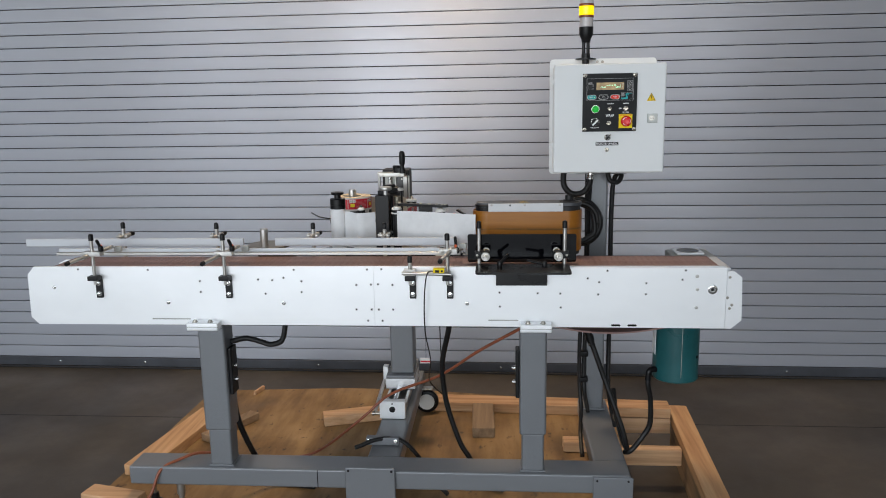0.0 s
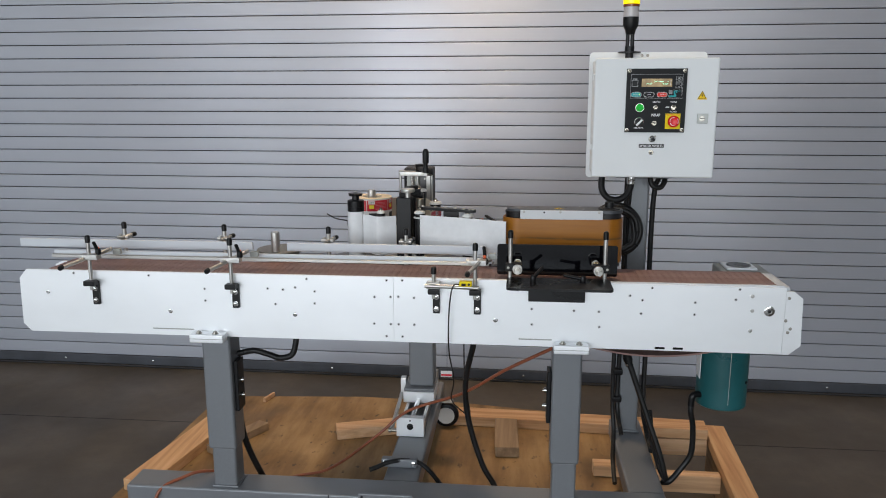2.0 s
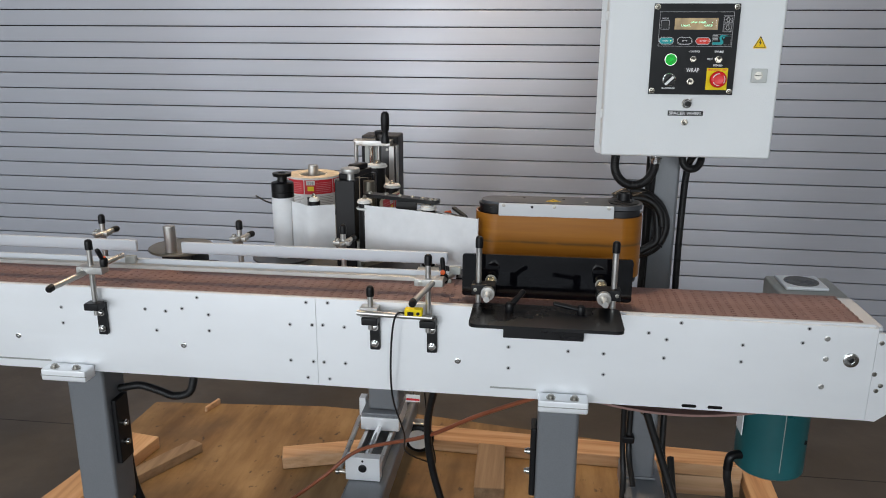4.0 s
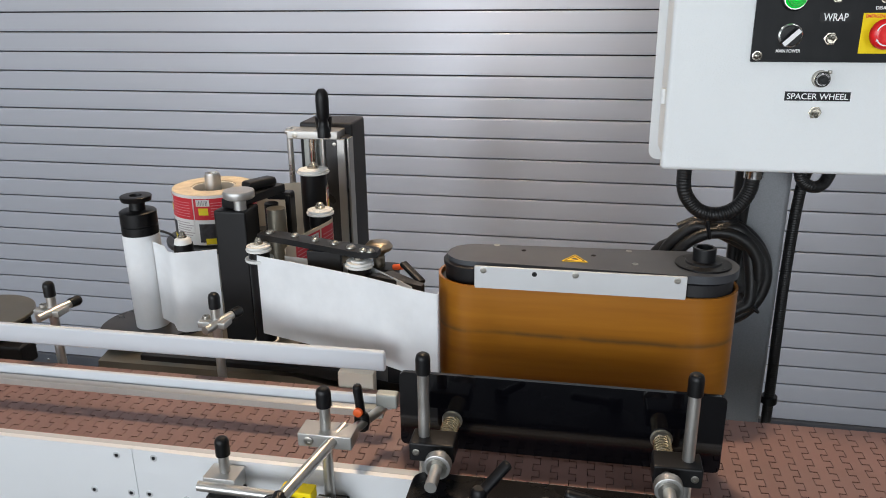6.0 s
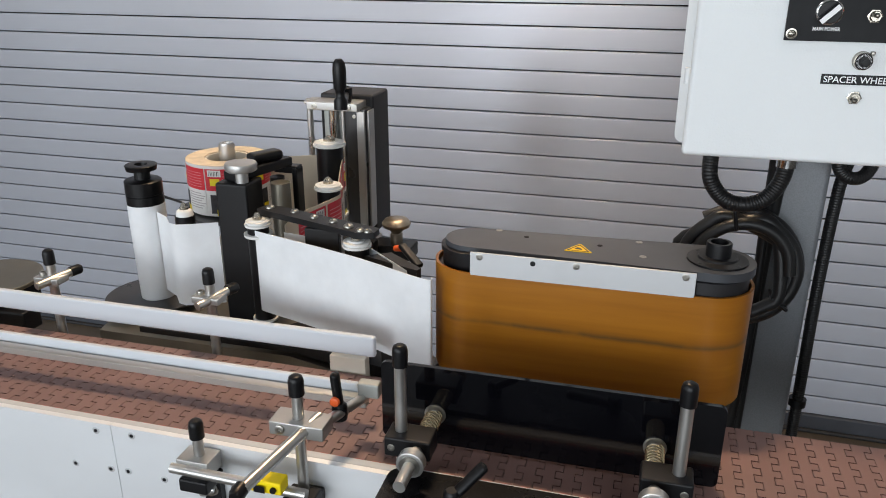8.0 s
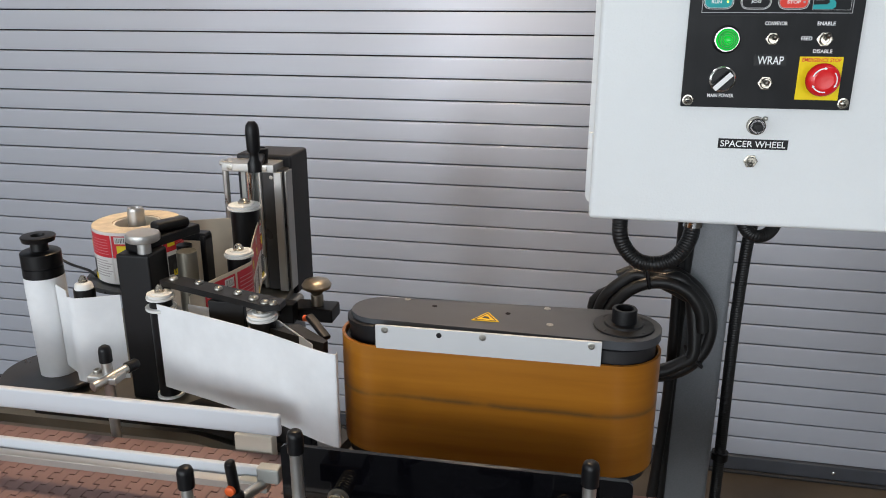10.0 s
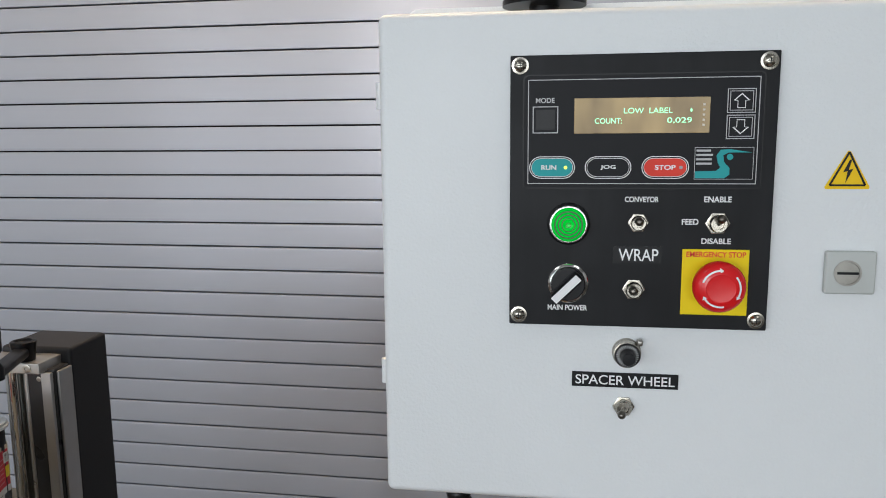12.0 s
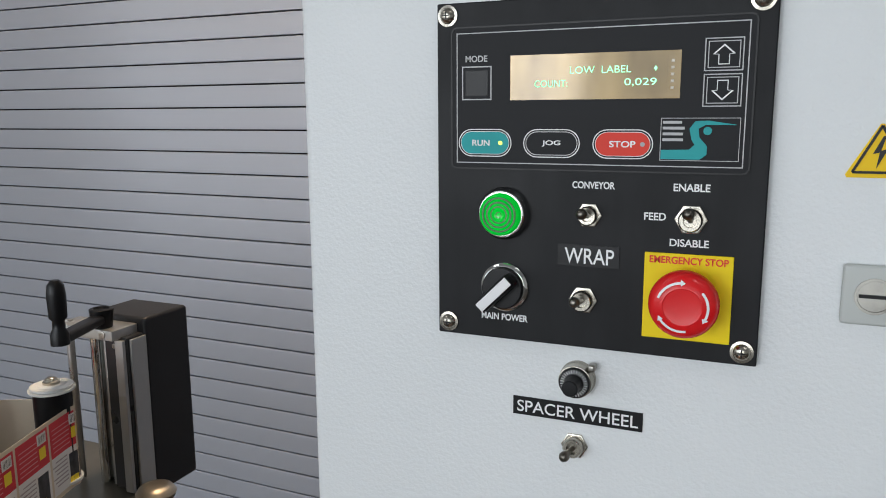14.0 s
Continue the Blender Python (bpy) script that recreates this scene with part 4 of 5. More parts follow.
rail_post(-1.127, "steel upright with an aluminium clamp on a black bracket", .045)
rail_post(-.731, "steel upright with clamp and angled rod on a black bracket", .045)
rail_post(-.078, "steel upright with orange-tipped lever on a black bracket", .03, 1.037, 1.088, 2.33, 2.428)
sp = rail_post(-.186, "short steel upright on a black bracket holding the sensor rod", 0, 1.0, 1.0235)
part("clamp_block", box(B(), (-.204, 2.404, .966), (-.17, 2.429, .984), .0012), "alu_bar", sp)
part("sensor_rod", cyl(B(), (-.208, 2.402, .975), (-.068, 2.402, .972), .0052), "steel", sp)
sensor = thing("photo_sensor", (-.101, 2.39, .976), "small yellow photoelectric sensor clamped to a rod", "sensor")
part("body", box(B(), (-.117, 2.386, .979), (-.085, 2.402, .992), .0015), "yellow", sensor)
part("label", box(B(), (-.111, 2.3835, .981), (-.1, 2.3839, .988)), "black", sensor)
part("lens", cyl(B(), (-.092, 2.3835, .985), (-.092, 2.3855, .985), .003), "black", sensor)
part("wire", tube(B(), [(-.113, 2.39, .984), (-.132, 2.385, .98), (-.142, 2.392, .93), (-.146, 2.40, .85), (-.146, 2.43, .78), (-.14, 2.5, .68), (-.155, 2.6, .58), (-.13, 2.7, .5), (-.11, 2.75, .47), (-.125, 2.72, .6), (-.12, 2.6, .82)], .0019, 8), "hose", sensor, "thin black sensor wire")

rail = thing("front_guide_rail", (-.66, 2.505, 1.0), "aluminium guide rail with a white plastic strip beside the belt", "guide rail")
bm = B()
prism(bm, [(2.4985, 1.0095), (2.5005, 1.008), (2.5075, 1.008), (2.5085, 1.0095), (2.5085, 1.0165), (2.5075, 1.018), (2.5005, 1.018), (2.4985, 1.0165)], "x", -1.287, -.06)
part("channel", bm, "alu_bar", rail)
part("strip", box(B(), (-1.287, 2.511, 1.012), (-.038, 2.517, 1.0275), .002), "white_uhmw", rail, "white plastic wear strip")
part("end_clip", box(B(), (-.075, 2.499, 1.007), (-.045, 2.5105, 1.019), .002), "gear_grey", rail)

for x0, x1 in ((-1.432, -.724), (-.625, -.062)):
    r = thing("rear_guide_rail", ((x0 + x1) / 2, 2.578, 1.02), "white plastic guide rail along the far side of the belt", "guide rail", "rear guide rails")
    part("strip", box(B(), (x0, 2.575, 1.0215), (x1, 2.583, 1.0465), .003, None, 3), "white_uhmw", r)
    part("backing", box(B(), (x0 + .01, 2.5835, 1.028), (x1 - .01, 2.588, 1.041), .001), "alu_bar", r)
for x, z in ((-1.131, 1.092), (-.825, 1.089), (-.514, 1.087), (-.288, 1.086)):
    t = thing("rear_rail_support", (x, 2.622, .92), "steel upright with a black cap and aluminium clamp behind the belt", "rail support", "rear rail supports")
    part("upright", cyl(B(), (x, 2.622, .9), (x, 2.622, z - .012), .0058), "steel", t)
    part("cap", lathe(B(), (x, 2.622, z - .02), (0, 0, 1), [(0, .0072), (.014, .0072), (.018, .006), (.02, .003)], 18), "black", t)
    blk = part("clamp_block", box(B(), (x - .02, 2.611, 1.042), (x + .016, 2.633, 1.051), .0015), "alu_bar", t)
    part("screw", cap_screw(B(), (x - .013, 2.622, 1.051), (0, 0, 1), .0048, .004), "zinc", blk)
    part("cross_rod", tube(B(), [(x - .003, 2.597, 1.046), (x + .014, 2.645, 1.05)], .0055, 12, smooth=False), "steel", t)
    part("rod_cap", lathe(B(), (x + .0125, 2.64, 1.05), (.34, .94, .03), [(0, .0068), (.012, .0068), (.015, .005)], 14), "black", t)
    part("bracket", box(B(), (x - .01, 2.6125, .9), (x + .01, 2.6165, .972), .001), "black_ano", t)

# ---- wrap station: tray, black pressure plate, sprung rods ----
wrap = thing("wrap_station", (.135, 2.4, .96), "black wrap plate on sprung rods over a black bracket tray", "wrap station")
tray = part("tray", prism(B(), rounded(.135, 2.379, .262, .112, .013), "z", .9885, .9945), "black_tray", wrap)
part("bracket", box(B(), (.06, 2.414, .936), (.205, 2.4285, .9883), .0015), "black_tray", wrap)
for x in (.085, .17):
    part("bolt", lathe(B(), (x, 2.4138, .976), (0, -1, 0), [(0, .006), (.003, .006), (.004, .003)], 12), "chrome", wrap)
plate = part("wrap_plate", prism(B(), rounded(.1345, 1.0305, .315, .083, .006), "y", 2.487, 2.4915), "gloss_black", wrap, "glossy black wrap plate")
part("pad", box(B(), (-.018, 2.492, .992), (.287, 2.499, 1.06), .002), "black", plate)
for x, s in ((.012, 1), (.2545, -1)):
    up = part("upright", cyl(B(), (x, 2.44, .93), (x, 2.44, 1.106), .0055), "steel", wrap)
    part("cap", lathe(B(), (x, 2.44, 1.098), (0, 0, 1), [(0, .007), (.015, .007), (.019, .006), (.021, .003)], 18), "black", up)
    xr = x + s * .019
    blk = part("clamp_block", box(B(), (min(x - s * .012, xr + s * .012), 2.425, 1.012), (max(x - s * .012, xr + s * .012), 2.452, 1.032), .002), "black_ano", wrap)
    part("screw", cap_screw(B(), (x - s * .005, 2.425, 1.022), (0, -1, 0), .0035, .001), "zinc", blk)
    rod = part("sprung_rod", cyl(B(), (xr, 2.374, 1.022), (xr, 2.487, 1.022), .0055), "steel", wrap)
    part("collar", lathe(B(), (xr, 2.413, 1.022), (0, -1, 0), [(0, .0125), (.009, .0125), (.0098, .0115)], 26), "alu_bar", rod)
    part("collar_face", lathe(B(), (xr, 2.403, 1.022), (0, -1, 0), [(0, .0095), (.001, .0095)], 20), "zinc", rod)
    coil = [(xr + .0078 * math.cos(k * .6), 2.453 + k * .6 / math.tau * .0041, 1.022 + .0078 * math.sin(k * .6)) for k in range(76)]
    part("spring", tube(B(), coil, .0011, 6, smooth=False), "brass", rod, "coil spring")
    part("washer", lathe(B(), (xr, 2.4868, 1.022), (0, -1, 0), [(0, .0105), (.0012, .0105), (.0016, .008)], 22), "zinc", rod)
lever(wrap, (.071, 2.395, .9946), (.35, .25, .35), .04)
lever(wrap, (.196, 2.395, .9946), (-.9, .1, .15), .05)
for x in (.071, .196):
    part("stud", cyl(B(), (x, 2.395, .976), (x, 2.395, 1.0), .0045, None, 12), "black_ano", wrap)

# ---- drive: teal motor under a gearbox ----
motor = thing("drive_motor", (.625, 2.66, .575), "teal painted electric motor hanging below the conveyor", "motor")
can = part("can", lathe(B(), (.625, 2.655, .577), (0, 0, 1), [(0, .058), (.002, .066), (.006, .0705), (.24, .0705), (.244, .066)], 40), "teal", motor)
part("seam", box(B(), (.627, 2.5842, .6), (.6285, 2.5852, .80)), "gear_grey", can)
part("plug", lathe(B(), (.68, 2.611, .66), (.75, -.6, 0), [(0, .005), (.002, .005), (.003, .002)], 10), "black", can)
npl = part("name_plate", box(B(), (.5525, 2.615, .665), (.5545, 2.66, .76), .0005, None), "paper", can, "white name plate")
part("gearbox", box(B(), (.60, 2.628, .82), (.73, 2.755, .974), .006), "gear_grey", motor, "cast aluminium gearbox")
flange = part("flange", box(B(), (.617, 2.655, .9742), (.70, 2.738, .981), .002), "alu", motor, "pale square flange")
part("bore", lathe(B(), (.658, 2.697, .981), (0, 0, 1), [(0, .034), (.001, .0335), (.001, .001)], 36), "dark_steel", flange)
part("conduit_elbow", tube(B(), [(.562, 2.63, .612), (.545, 2.625, .613), (.537, 2.622, .605), (.535, 2.622, .58)], .0095, 14), "black", motor)
tray_g = part("gear_shelf", box(B(), (.598, 2.613, .9), (.72, 2.627, .97), .001), "alu", motor)

# ---- labelling head ----
head = thing("labelling_head", (-.3, 2.95, .945), "label applicator with rollers, black arms and a steel base plate", "label applicator")
part("base_plate", prism(B(), [(-.49, 2.66), (-.21, 2.66), (-.10, 2.63), (-.04, 2.66), (-.12, 2.78), (-.215, 2.92), (-.262, 3.04), (-.28, 3.16), (-.28, 3.24), (-.52, 3.24), (-.53, 2.9)], "z", .946, .958), "olive_steel", head, "worn steel base plate")
part("front_lip", box(B(), (-.42, 2.652, .968), (-.02, 2.662, .976), .001), "black_ano", head)
part("peel_base", prism(B(), [(-.25, 2.665), (-.02, 2.612), (-.01, 2.66), (-.18, 2.76)], "z", .968, .982), "black_ano", head)
# upright block with its arms and clamping knob
ab = part("arm_block", box(B(), (-.332, 2.727, .9585), (-.287, 2.772, 1.158), .003), "black_ano", head)
part("arm_side", box(B(), (-.2865, 2.732, .9585), (-.277, 2.768, 1.02), .001), "gear_grey", ab)
m = Matrix.Translation((-.31, 2.75, 1.1585)) @ Euler((0, 0, radians(72))).to_matrix().to_4x4()
part("arm", box(B(), (-.014, -.012, 0), (.09, .012, .013), .002, m), "black_ano", ab)
m2 = Matrix.Translation((-.299, 2.795, 1.1716)) @ Euler((0, 0, radians(60))).to_matrix().to_4x4()
part("lever_arm", box(B(), (-.018, -.011, 0), (.03, .011, .014), .005, m2), "black", ab)
part("lever_arm", box(B(), (-.272, 2.828, 1.02), (-.264, 2.85, 1.155), .002), "black", ab)
part("lever_arm", box(B(), (-.30, 2.83, 1.147), (-.264, 2.848, 1.158), .002), "black", ab)
part("nip_roller", cyl(B(), (-.268, 2.785, .99), (-.268, 2.785, 1.148), .013, None, 24), "olive_steel", ab)
part("nip_roller", cyl(B(), (-.285, 2.81, .99), (-.285, 2.81, 1.148), .010, None, 24), "black_ano", ab)
kn = part("knob", lathe(B(), (-.299, 2.74, 1.158), (0, 0, 1), [(0, .0085), (.015, .0085), (.0155, .0185), (.017, .0205), (.0235, .0212), (.0262, .0198), (.0268, .0175)], 32), "alu_bar", ab, "silver clamping knob")


def roller(x, y, z0, z1, r, flange, parent):
    """A guide roller: black sleeve, stacked white flange rings, pointed spindle nut."""
    g = part("guide_roller", cyl(B(), (x, y, z0), (x, y, z1), r, None, 28), "black", parent)
    part("spindle", lathe(B(), (x, y, z1 + .008), (0, 0, 1), [(0, r * .45), (.003, r * .45), (.004, r * .34), (.0065, r * .3), (.0088, r * .15)], 16), "nickel", g)
    if flange:
        part("flange", lathe(B(), (x, y, z1 - .0005), (0, 0, 1), [(0, r * 1.2), (.0028, r * 1.22), (.0032, r * 1.02), (.0045, r * 1.02), (.0049, r * 1.12), (.0066, r * 1.12), (.007, r * .75), (.0085, r * .7)], 30), "white_cap", g)
        part("flange", lathe(B(), (x, y, z0 - .002), (0, 0, 1), [(0, r * 1.2), (.003, r * 1.2)], 30), "white_cap", g)
    else:
        part("collar", lathe(B(), (x, y, z1), (0, 0, 1), [(0, r * .9), (.006, r * .8), (.0085, r * .5)], 22), "white_cap", g)
    return g


roller(-.3045, 3.04, 1.02, 1.138, .0225, True, head)
roller(-.228, 2.852, 1.0, 1.123, .0165, True, head)
roller(-.378, 2.722, .985, 1.112, .013, False, head)
roller(-.258, 2.697, .99, 1.1175, .0135, True, head)
part("flange", lathe(B(), (-.258, 2.697, 1.1035), (0, 0, 1), [(0, .0175), (.0012, .0182), (.0034, .0182), (.004, .0165)], 30), "white_cap", head)
roller(-.115, 2.668, .99, 1.1145, .0145, True, head)
# long black arm over the rollers with its screws
along = Vector((.20, -.062)).normalized()
nrm = Vector((-along.y, along.x))
s0 = Vector((-.262, 2.722))
pts = [tuple(s0 + along * a + nrm * b) for a, b in ((0, -.011), (.13, -.014), (.165, -.016), (.18, -.004), (.175, .012), (.02, .012), (0, .006))]
arm = part("top_arm", prism(B(), pts, "z", 1.1265, 1.134), "black_ano", head, "black roller arm")
for a, b, r in ((.012, 0, .0062), (.05, .004, .0058), (.085, 0, .0055), (.115, 0, .0055), (.142, -.004, .0066), (.162, -.008, .0055), (.172, -.006, .0055)):
    q = s0 + along * a + nrm * b
    part("screw", lathe(B(), (q.x, q.y, 1.134), (0, 0, 1), [(0, r * .9), (.0015, r * .9), (.003, r * .72), (.0036, r * .4), (.0022, r * .36)], 14), "zinc", arm)
part("drop_plate", box(B(), (-.186, 2.678, 1.03), (-.142, 2.686, 1.1262), .001), "black_ano", head)
pts = [tuple(s0 + along * a + nrm * b) for a, b in ((.17, -.012), (.247, -.016), (.247, -.008), (.19, .014))]
part("peel_arm", prism(B(), pts, "z", 1.092, 1.106), "cover", head, "dark tapered peel arm")
part("peel_plate", prism(B(), [(-.035, 2.611), (-.008, 2.600), (-.007, 2.606), (-.034, 2.625)], "z", .99, 1.099), "alu_bar", head)
part("latch", box(B(), (-.02, -.005, 0), (.022, .005, .006), .002, Matrix.Translation((-.05, 2.668, 1.107)) @ Euler((0, .35, -.7)).to_matrix().to_4x4()), "black", head)
bk = part("rear_block", box(B(), (-.255, 3.085, .925), (-.18, 3.13, .95), .003), "black_ano", head)
part("rear_knob", lathe(B(), (-.213, 3.106, .95), (0, 0, 1), [(0, .011), (.018, .011), (.02, .009), (.026, .0125), (.032, .024), (.038, .026), (.045, .021), (.049, .009)], 30), "bronze", head, "worn bronze-coloured knob")
part("counter", box(B(), (-.27, 3.06, .93), (-.24, 3.084, .965), .002), "black", head)
part("gap_sensor", box(B(), (-.128, 2.601, .973), (-.084, 2.616, 1.003), .0015), "cream", head, "cream plastic sensor block")
part("sensor_foot", box(B(), (-.072, 2.62, .982), (-.045, 2.64, 1.005), .002), "black", head)
part("orange_plug", cyl(B(), (-.085, 2.72, 1.095), (-.073, 2.715, 1.098), .004, None, 12), "orange_tip", head)

# take-up spool, idler web, unwinding label roll
disc = part("take_up_disc", lathe(B(), (-.468, 2.757, .967), (0, 0, 1), [(0, .066), (.001, .068), (.004, .068), (.005, .067)], 48), "dark_steel", head)
spool = part("take_up_spool", lathe(B(), (-.461, 2.757, 1.112), (0, 0, 1), [(0, .025), (.012, .025), (.0125, .0238), (.014, .0238), (.0145, .025), (.032, .025), (.034, .0225), (.0345, .011), (.046, .0105), (.047, .02), (.0535, .0215), (.0545, .0205), (.0545, .009), (.05, .008)], 36), "black", head)
part("waste_roll", lathe(B(), (-.461, 2.757, .9725), (0, 0, 1), [(0, .0235), (.02, .024), (.1, .0252), (.1395, .0252), (.14, .024)], 40), "paper", spool, "rolled white backing paper")
bm = ribbon(B(), [(-.437, 2.745), (-.41, 2.728), (-.394, 2.7085), (-.381, 2.7045), (-.364, 2.7115), (-.333, 2.7275)], .988, 1.104, .0006)
part("backing_web", bm, "paper", head, "white backing paper web")
lr = thing("label_roll", (-.452, 2.966, 1.05), "roll of red and white printed labels on a steel spindle", "label roll")
part("paper_side", lathe(B(), (-.452, 2.966, 1.045), (0, 0, 1), [(0, .034), (0, .063), (.001, .066), (.0825, .066)], 56, False), "print_white", lr)
part("paper_face", lathe(B(), (-.452, 2.966, 1.1276), (0, 0, 1), [(0, .066), (.0008, .0655), (.0008, .036), (-.03, .0355)], 56, False), "paper_edge", lr, "cream edge of the wound paper")
part("core", lathe(B(), (-.452, 2.966, 1.098), (0, 0, 1), [(0, .0353), (.029, .0353), (.029, .0325), (.002, .0322)], 40, False), "cream", lr)
part("spindle", lathe(B(), (-.452, 2.966, .958), (0, 0, 1), [(0, .013), (.188, .013), (.19, .0115), (.192, .0115), (.192, .007), (.188, .006)], 26), "steel", lr)
part("hub", lathe(B(), (-.452, 2.966, 1.10), (0, 0, 1), [(0, .0318), (.002, .0318)], 26), "dark_gap", lr)
part("disc", lathe(B(), (-.452, 2.966, 1.036), (0, 0, 1), [(0, .084), (.006, .084), (.007, .083)], 48), "dark_steel", lr)


def printed(parent, at, s0, s1, z0, z1, mat, name):
    """A printed patch laid along a curved surface; at(s) gives a place and its outward normal."""
    bm = B()
    k = max(2, int(abs(s1 - s0) / .006))
    rows = []
    for i in range(k + 1):
        p, nv = at(s0 + (s1 - s0) * i / k)
        rows.append([bm.verts.new((p.x + nv.x, p.y + nv.y, z)) for z in (z0, z1)])
    for a1, b1 in zip(rows, rows[1:]):
        bm.faces.new((a1[0], b1[0], b1[1], a1[1]))
    return part(name, bm, mat, parent)


def label_print(parent, at, s, length, zb, zt):
    """One printed label: red band with its text bars, white foot, picture, yellow square and code bars."""
    h = zt - zb
    f = lambda lift: (lambda u: (at(u)[0], at(u)[1] * lift))
    e = s + length - .002
    printed(parent, f(.0006), s, e, zb + .52 * h, zt - .004, "print_red", "red_band")
    printed(parent, f(.0006), s, e, zb + .004, zb + .52 * h, "print_white", "white_band")
    for k in range(6):
        z = zb + (.58 + .055 * k) * h
        printed(parent, f(.0009), s + .36 * length, s + .9 * length, z, z + .012 * h, "pink_print", "bar")
    for k in range(7):
        z = zb + (.14 + .05 * k) * h
        printed(parent, f(.0009), s + .48 * length, s + (.86 + .05 * (k % 3)) * length, z, z + .018 * h, "print_grey", "bar")
    printed(parent, f(.0009), s + .08 * length, s + .42 * length, zb + .06 * h, zb + .44 * h, "print_dark", "picture")
    printed(parent, f(.0010), s + .2 * length, s + .44 * length, zb + .02 * h, zb + .14 * h, "print_yellow", "yellow_patch")
    printed(parent, f(.0009), s + .06 * length, s + .34 * length, zb + .8 * h, zb + .93 * h, "print_white", "code_patch")
    for k in range(7):
        u = s + (.09 + .033 * k) * length
        printed(parent, f(.0012), u, u + (.008 + .006 * (k % 2)) * length, zb + .82 * h, zb + .91 * h, "print_dark", "code_bar")
    printed(parent, f(.0009), s + .1 * length, s + .3 * length, zb + .62 * h, zb + .76 * h, "print_yellow", "yellow_square")


def roll_at(u):
    a1 = -2.3 + u / .066
    v = Vector((math.cos(a1), math.sin(a1)))
    return Vector((-.452, 2.966)) + v * .066, v


for k in range(4):
    label_print(lr, roll_at, -.03 + k * .075, .075, 1.046, 1.127)

web = thing("label_web", (-.26, 2.95, 1.02), "web of red and white printed labels on cream backing paper", "label web")
WEB = smooth_path([(-.41, 3.017, 0), (-.37, 3.037, 0), (-.3265, 3.058, 0), (-.3045, 3.0637, 0), (-.285, 3.053, 0), (-.281, 3.034, 0), (-.257, 2.965, 0), (-.228, 2.886, 0), (-.2165, 2.866, 0), (-.2105, 2.85, 0), (-.215, 2.82, 0), (-.23, 2.755, 0), (-.2275, 2.71, 0)], 5)
part("backing", ribbon(B(), [(p.x, p.y) for p in WEB], 1.012, 1.116, .0008), "paper_core", web, "cream backing paper")
cum = [0.0]
for p, q in zip(WEB, WEB[1:]):
    cum.append(cum[-1] + (q - p).length)


def web_at(u):
    u = min(max(u, 0), cum[-1] - 1e-6)
    k = max(i for i in range(len(cum) - 1) if cum[i] <= u)
    p, q = WEB[k], WEB[k + 1]
    d = (q - p).normalized()
    x = p.lerp(q, (u - cum[k]) / (cum[k + 1] - cum[k]))
    return x.to_2d(), Vector((-d.y, d.x))


start = .13
while start + .062 < cum[-1]:
    label_print(web, web_at, start, .064, 1.014, 1.115)
    start += .066
sheet = smooth_path([(-.2595, 2.698, 0), (-.2595, 2.69, 0), (-.252, 2.6825, 0), (-.19, 2.663, 0), (-.10, 2.632, 0), (-.03, 2.6005, 0), (-.007, 2.5925, 0), (-.003, 2.5945, 0), (-.004, 2.60, 0)], 5)
bm = ribbon(B(), [(p.x, p.y) for p in sheet], 1.006, 1.1145, .0007)
pw = thing("paper_web", (-.13, 2.64, 1.0), "blank white label paper drawn over the peel edge", "paper web")
part("sheet", bm, "paper", pw)
part("inner_sheet", ribbon(B(), [(-.227, 2.705), (-.17, 2.695), (-.1, 2.679), (-.04, 2.625)], 1.006, 1.108, .0006), "paper", pw)

# vertical slide tower with its crank
tower = thing("slide_tower", (-.325, 3.19, .958), "vertical slide with steel guide rods, dark cover and a black crank", "slide")
part("cover", box(B(), (-.378, 3.168, .9392), (-.276, 3.252, 1.198), .005), "cover", tower)
part("extrusion", box(B(), (-.318, 3.136, .9585), (-.279, 3.1675, 1.178), .002), "dark_steel", tower)
part("side_profile", box(B(), (-.2785, 3.14, .9585), (-.2745, 3.1675, 1.175), .001), "alu_bar", tower)
part("side_profile", box(B(), (-.294, 3.13, .9585), (-.28, 3.1355, 1.175), .001), "alu_bar", tower)
top = part("top_bar", box(B(), (-.384, 3.122, 1.1755), (-.289, 3.1675, 1.19), .0015), "alu_bar", tower)
part("bar_end", box(B(), (-.392, 3.128, 1.183), (-.372, 3.165, 1.191), .003), "alu_bar", top)
for x in (-.369, -.306):
    part("screw", cap_screw(B(), (x, 3.122, 1.183), (0, -1, 0), .0055, .0015), "zinc", top)
part("guide_rod", cyl(B(), (-.386, 3.14, .9585), (-.386, 3.14, 1.192), .0055), "steel", tower)
for x, r in ((-.345, .0075), (-.325, .0045)):
    part("guide_rod", cyl(B(), (x, 3.146, .9585), (x, 3.146, 1.176), r), "chrome" if r > .005 else "steel", tower)
part("rear_profile", box(B(), (-.366, 3.156, .9585), (-.318, 3.1678, 1.175), .001), "gear_grey", tower)
for z in (1.165, 1.158):
    part("screw", cap_screw(B(), (-.3 if z > 1.16 else -.338, 3.135 if z > 1.16 else 3.155, z), (0, -1, 0), .0035, .001), "zinc", tower)
hub = part("crank", lathe(B(), (-.318, 3.135, 1.19), (0, 0, 1), [(0, .013), (.022, .0155), (.025, .0155), (.026, .0135), (.026, .011), (.0235, .0095)], 26), "black", tower, "black crank")
d = Vector((-.285 + .318, 3.04 - 3.135, 0))
m = Matrix.Translation((-.318, 3.135, 1.2)) @ d.to_track_quat("X", "Z").to_matrix().to_4x4()
part("crank_arm", box(B(), (0, -.0095, -.004), (d.length + .008, .0095, .009), .004, m, 3), "black", hub)
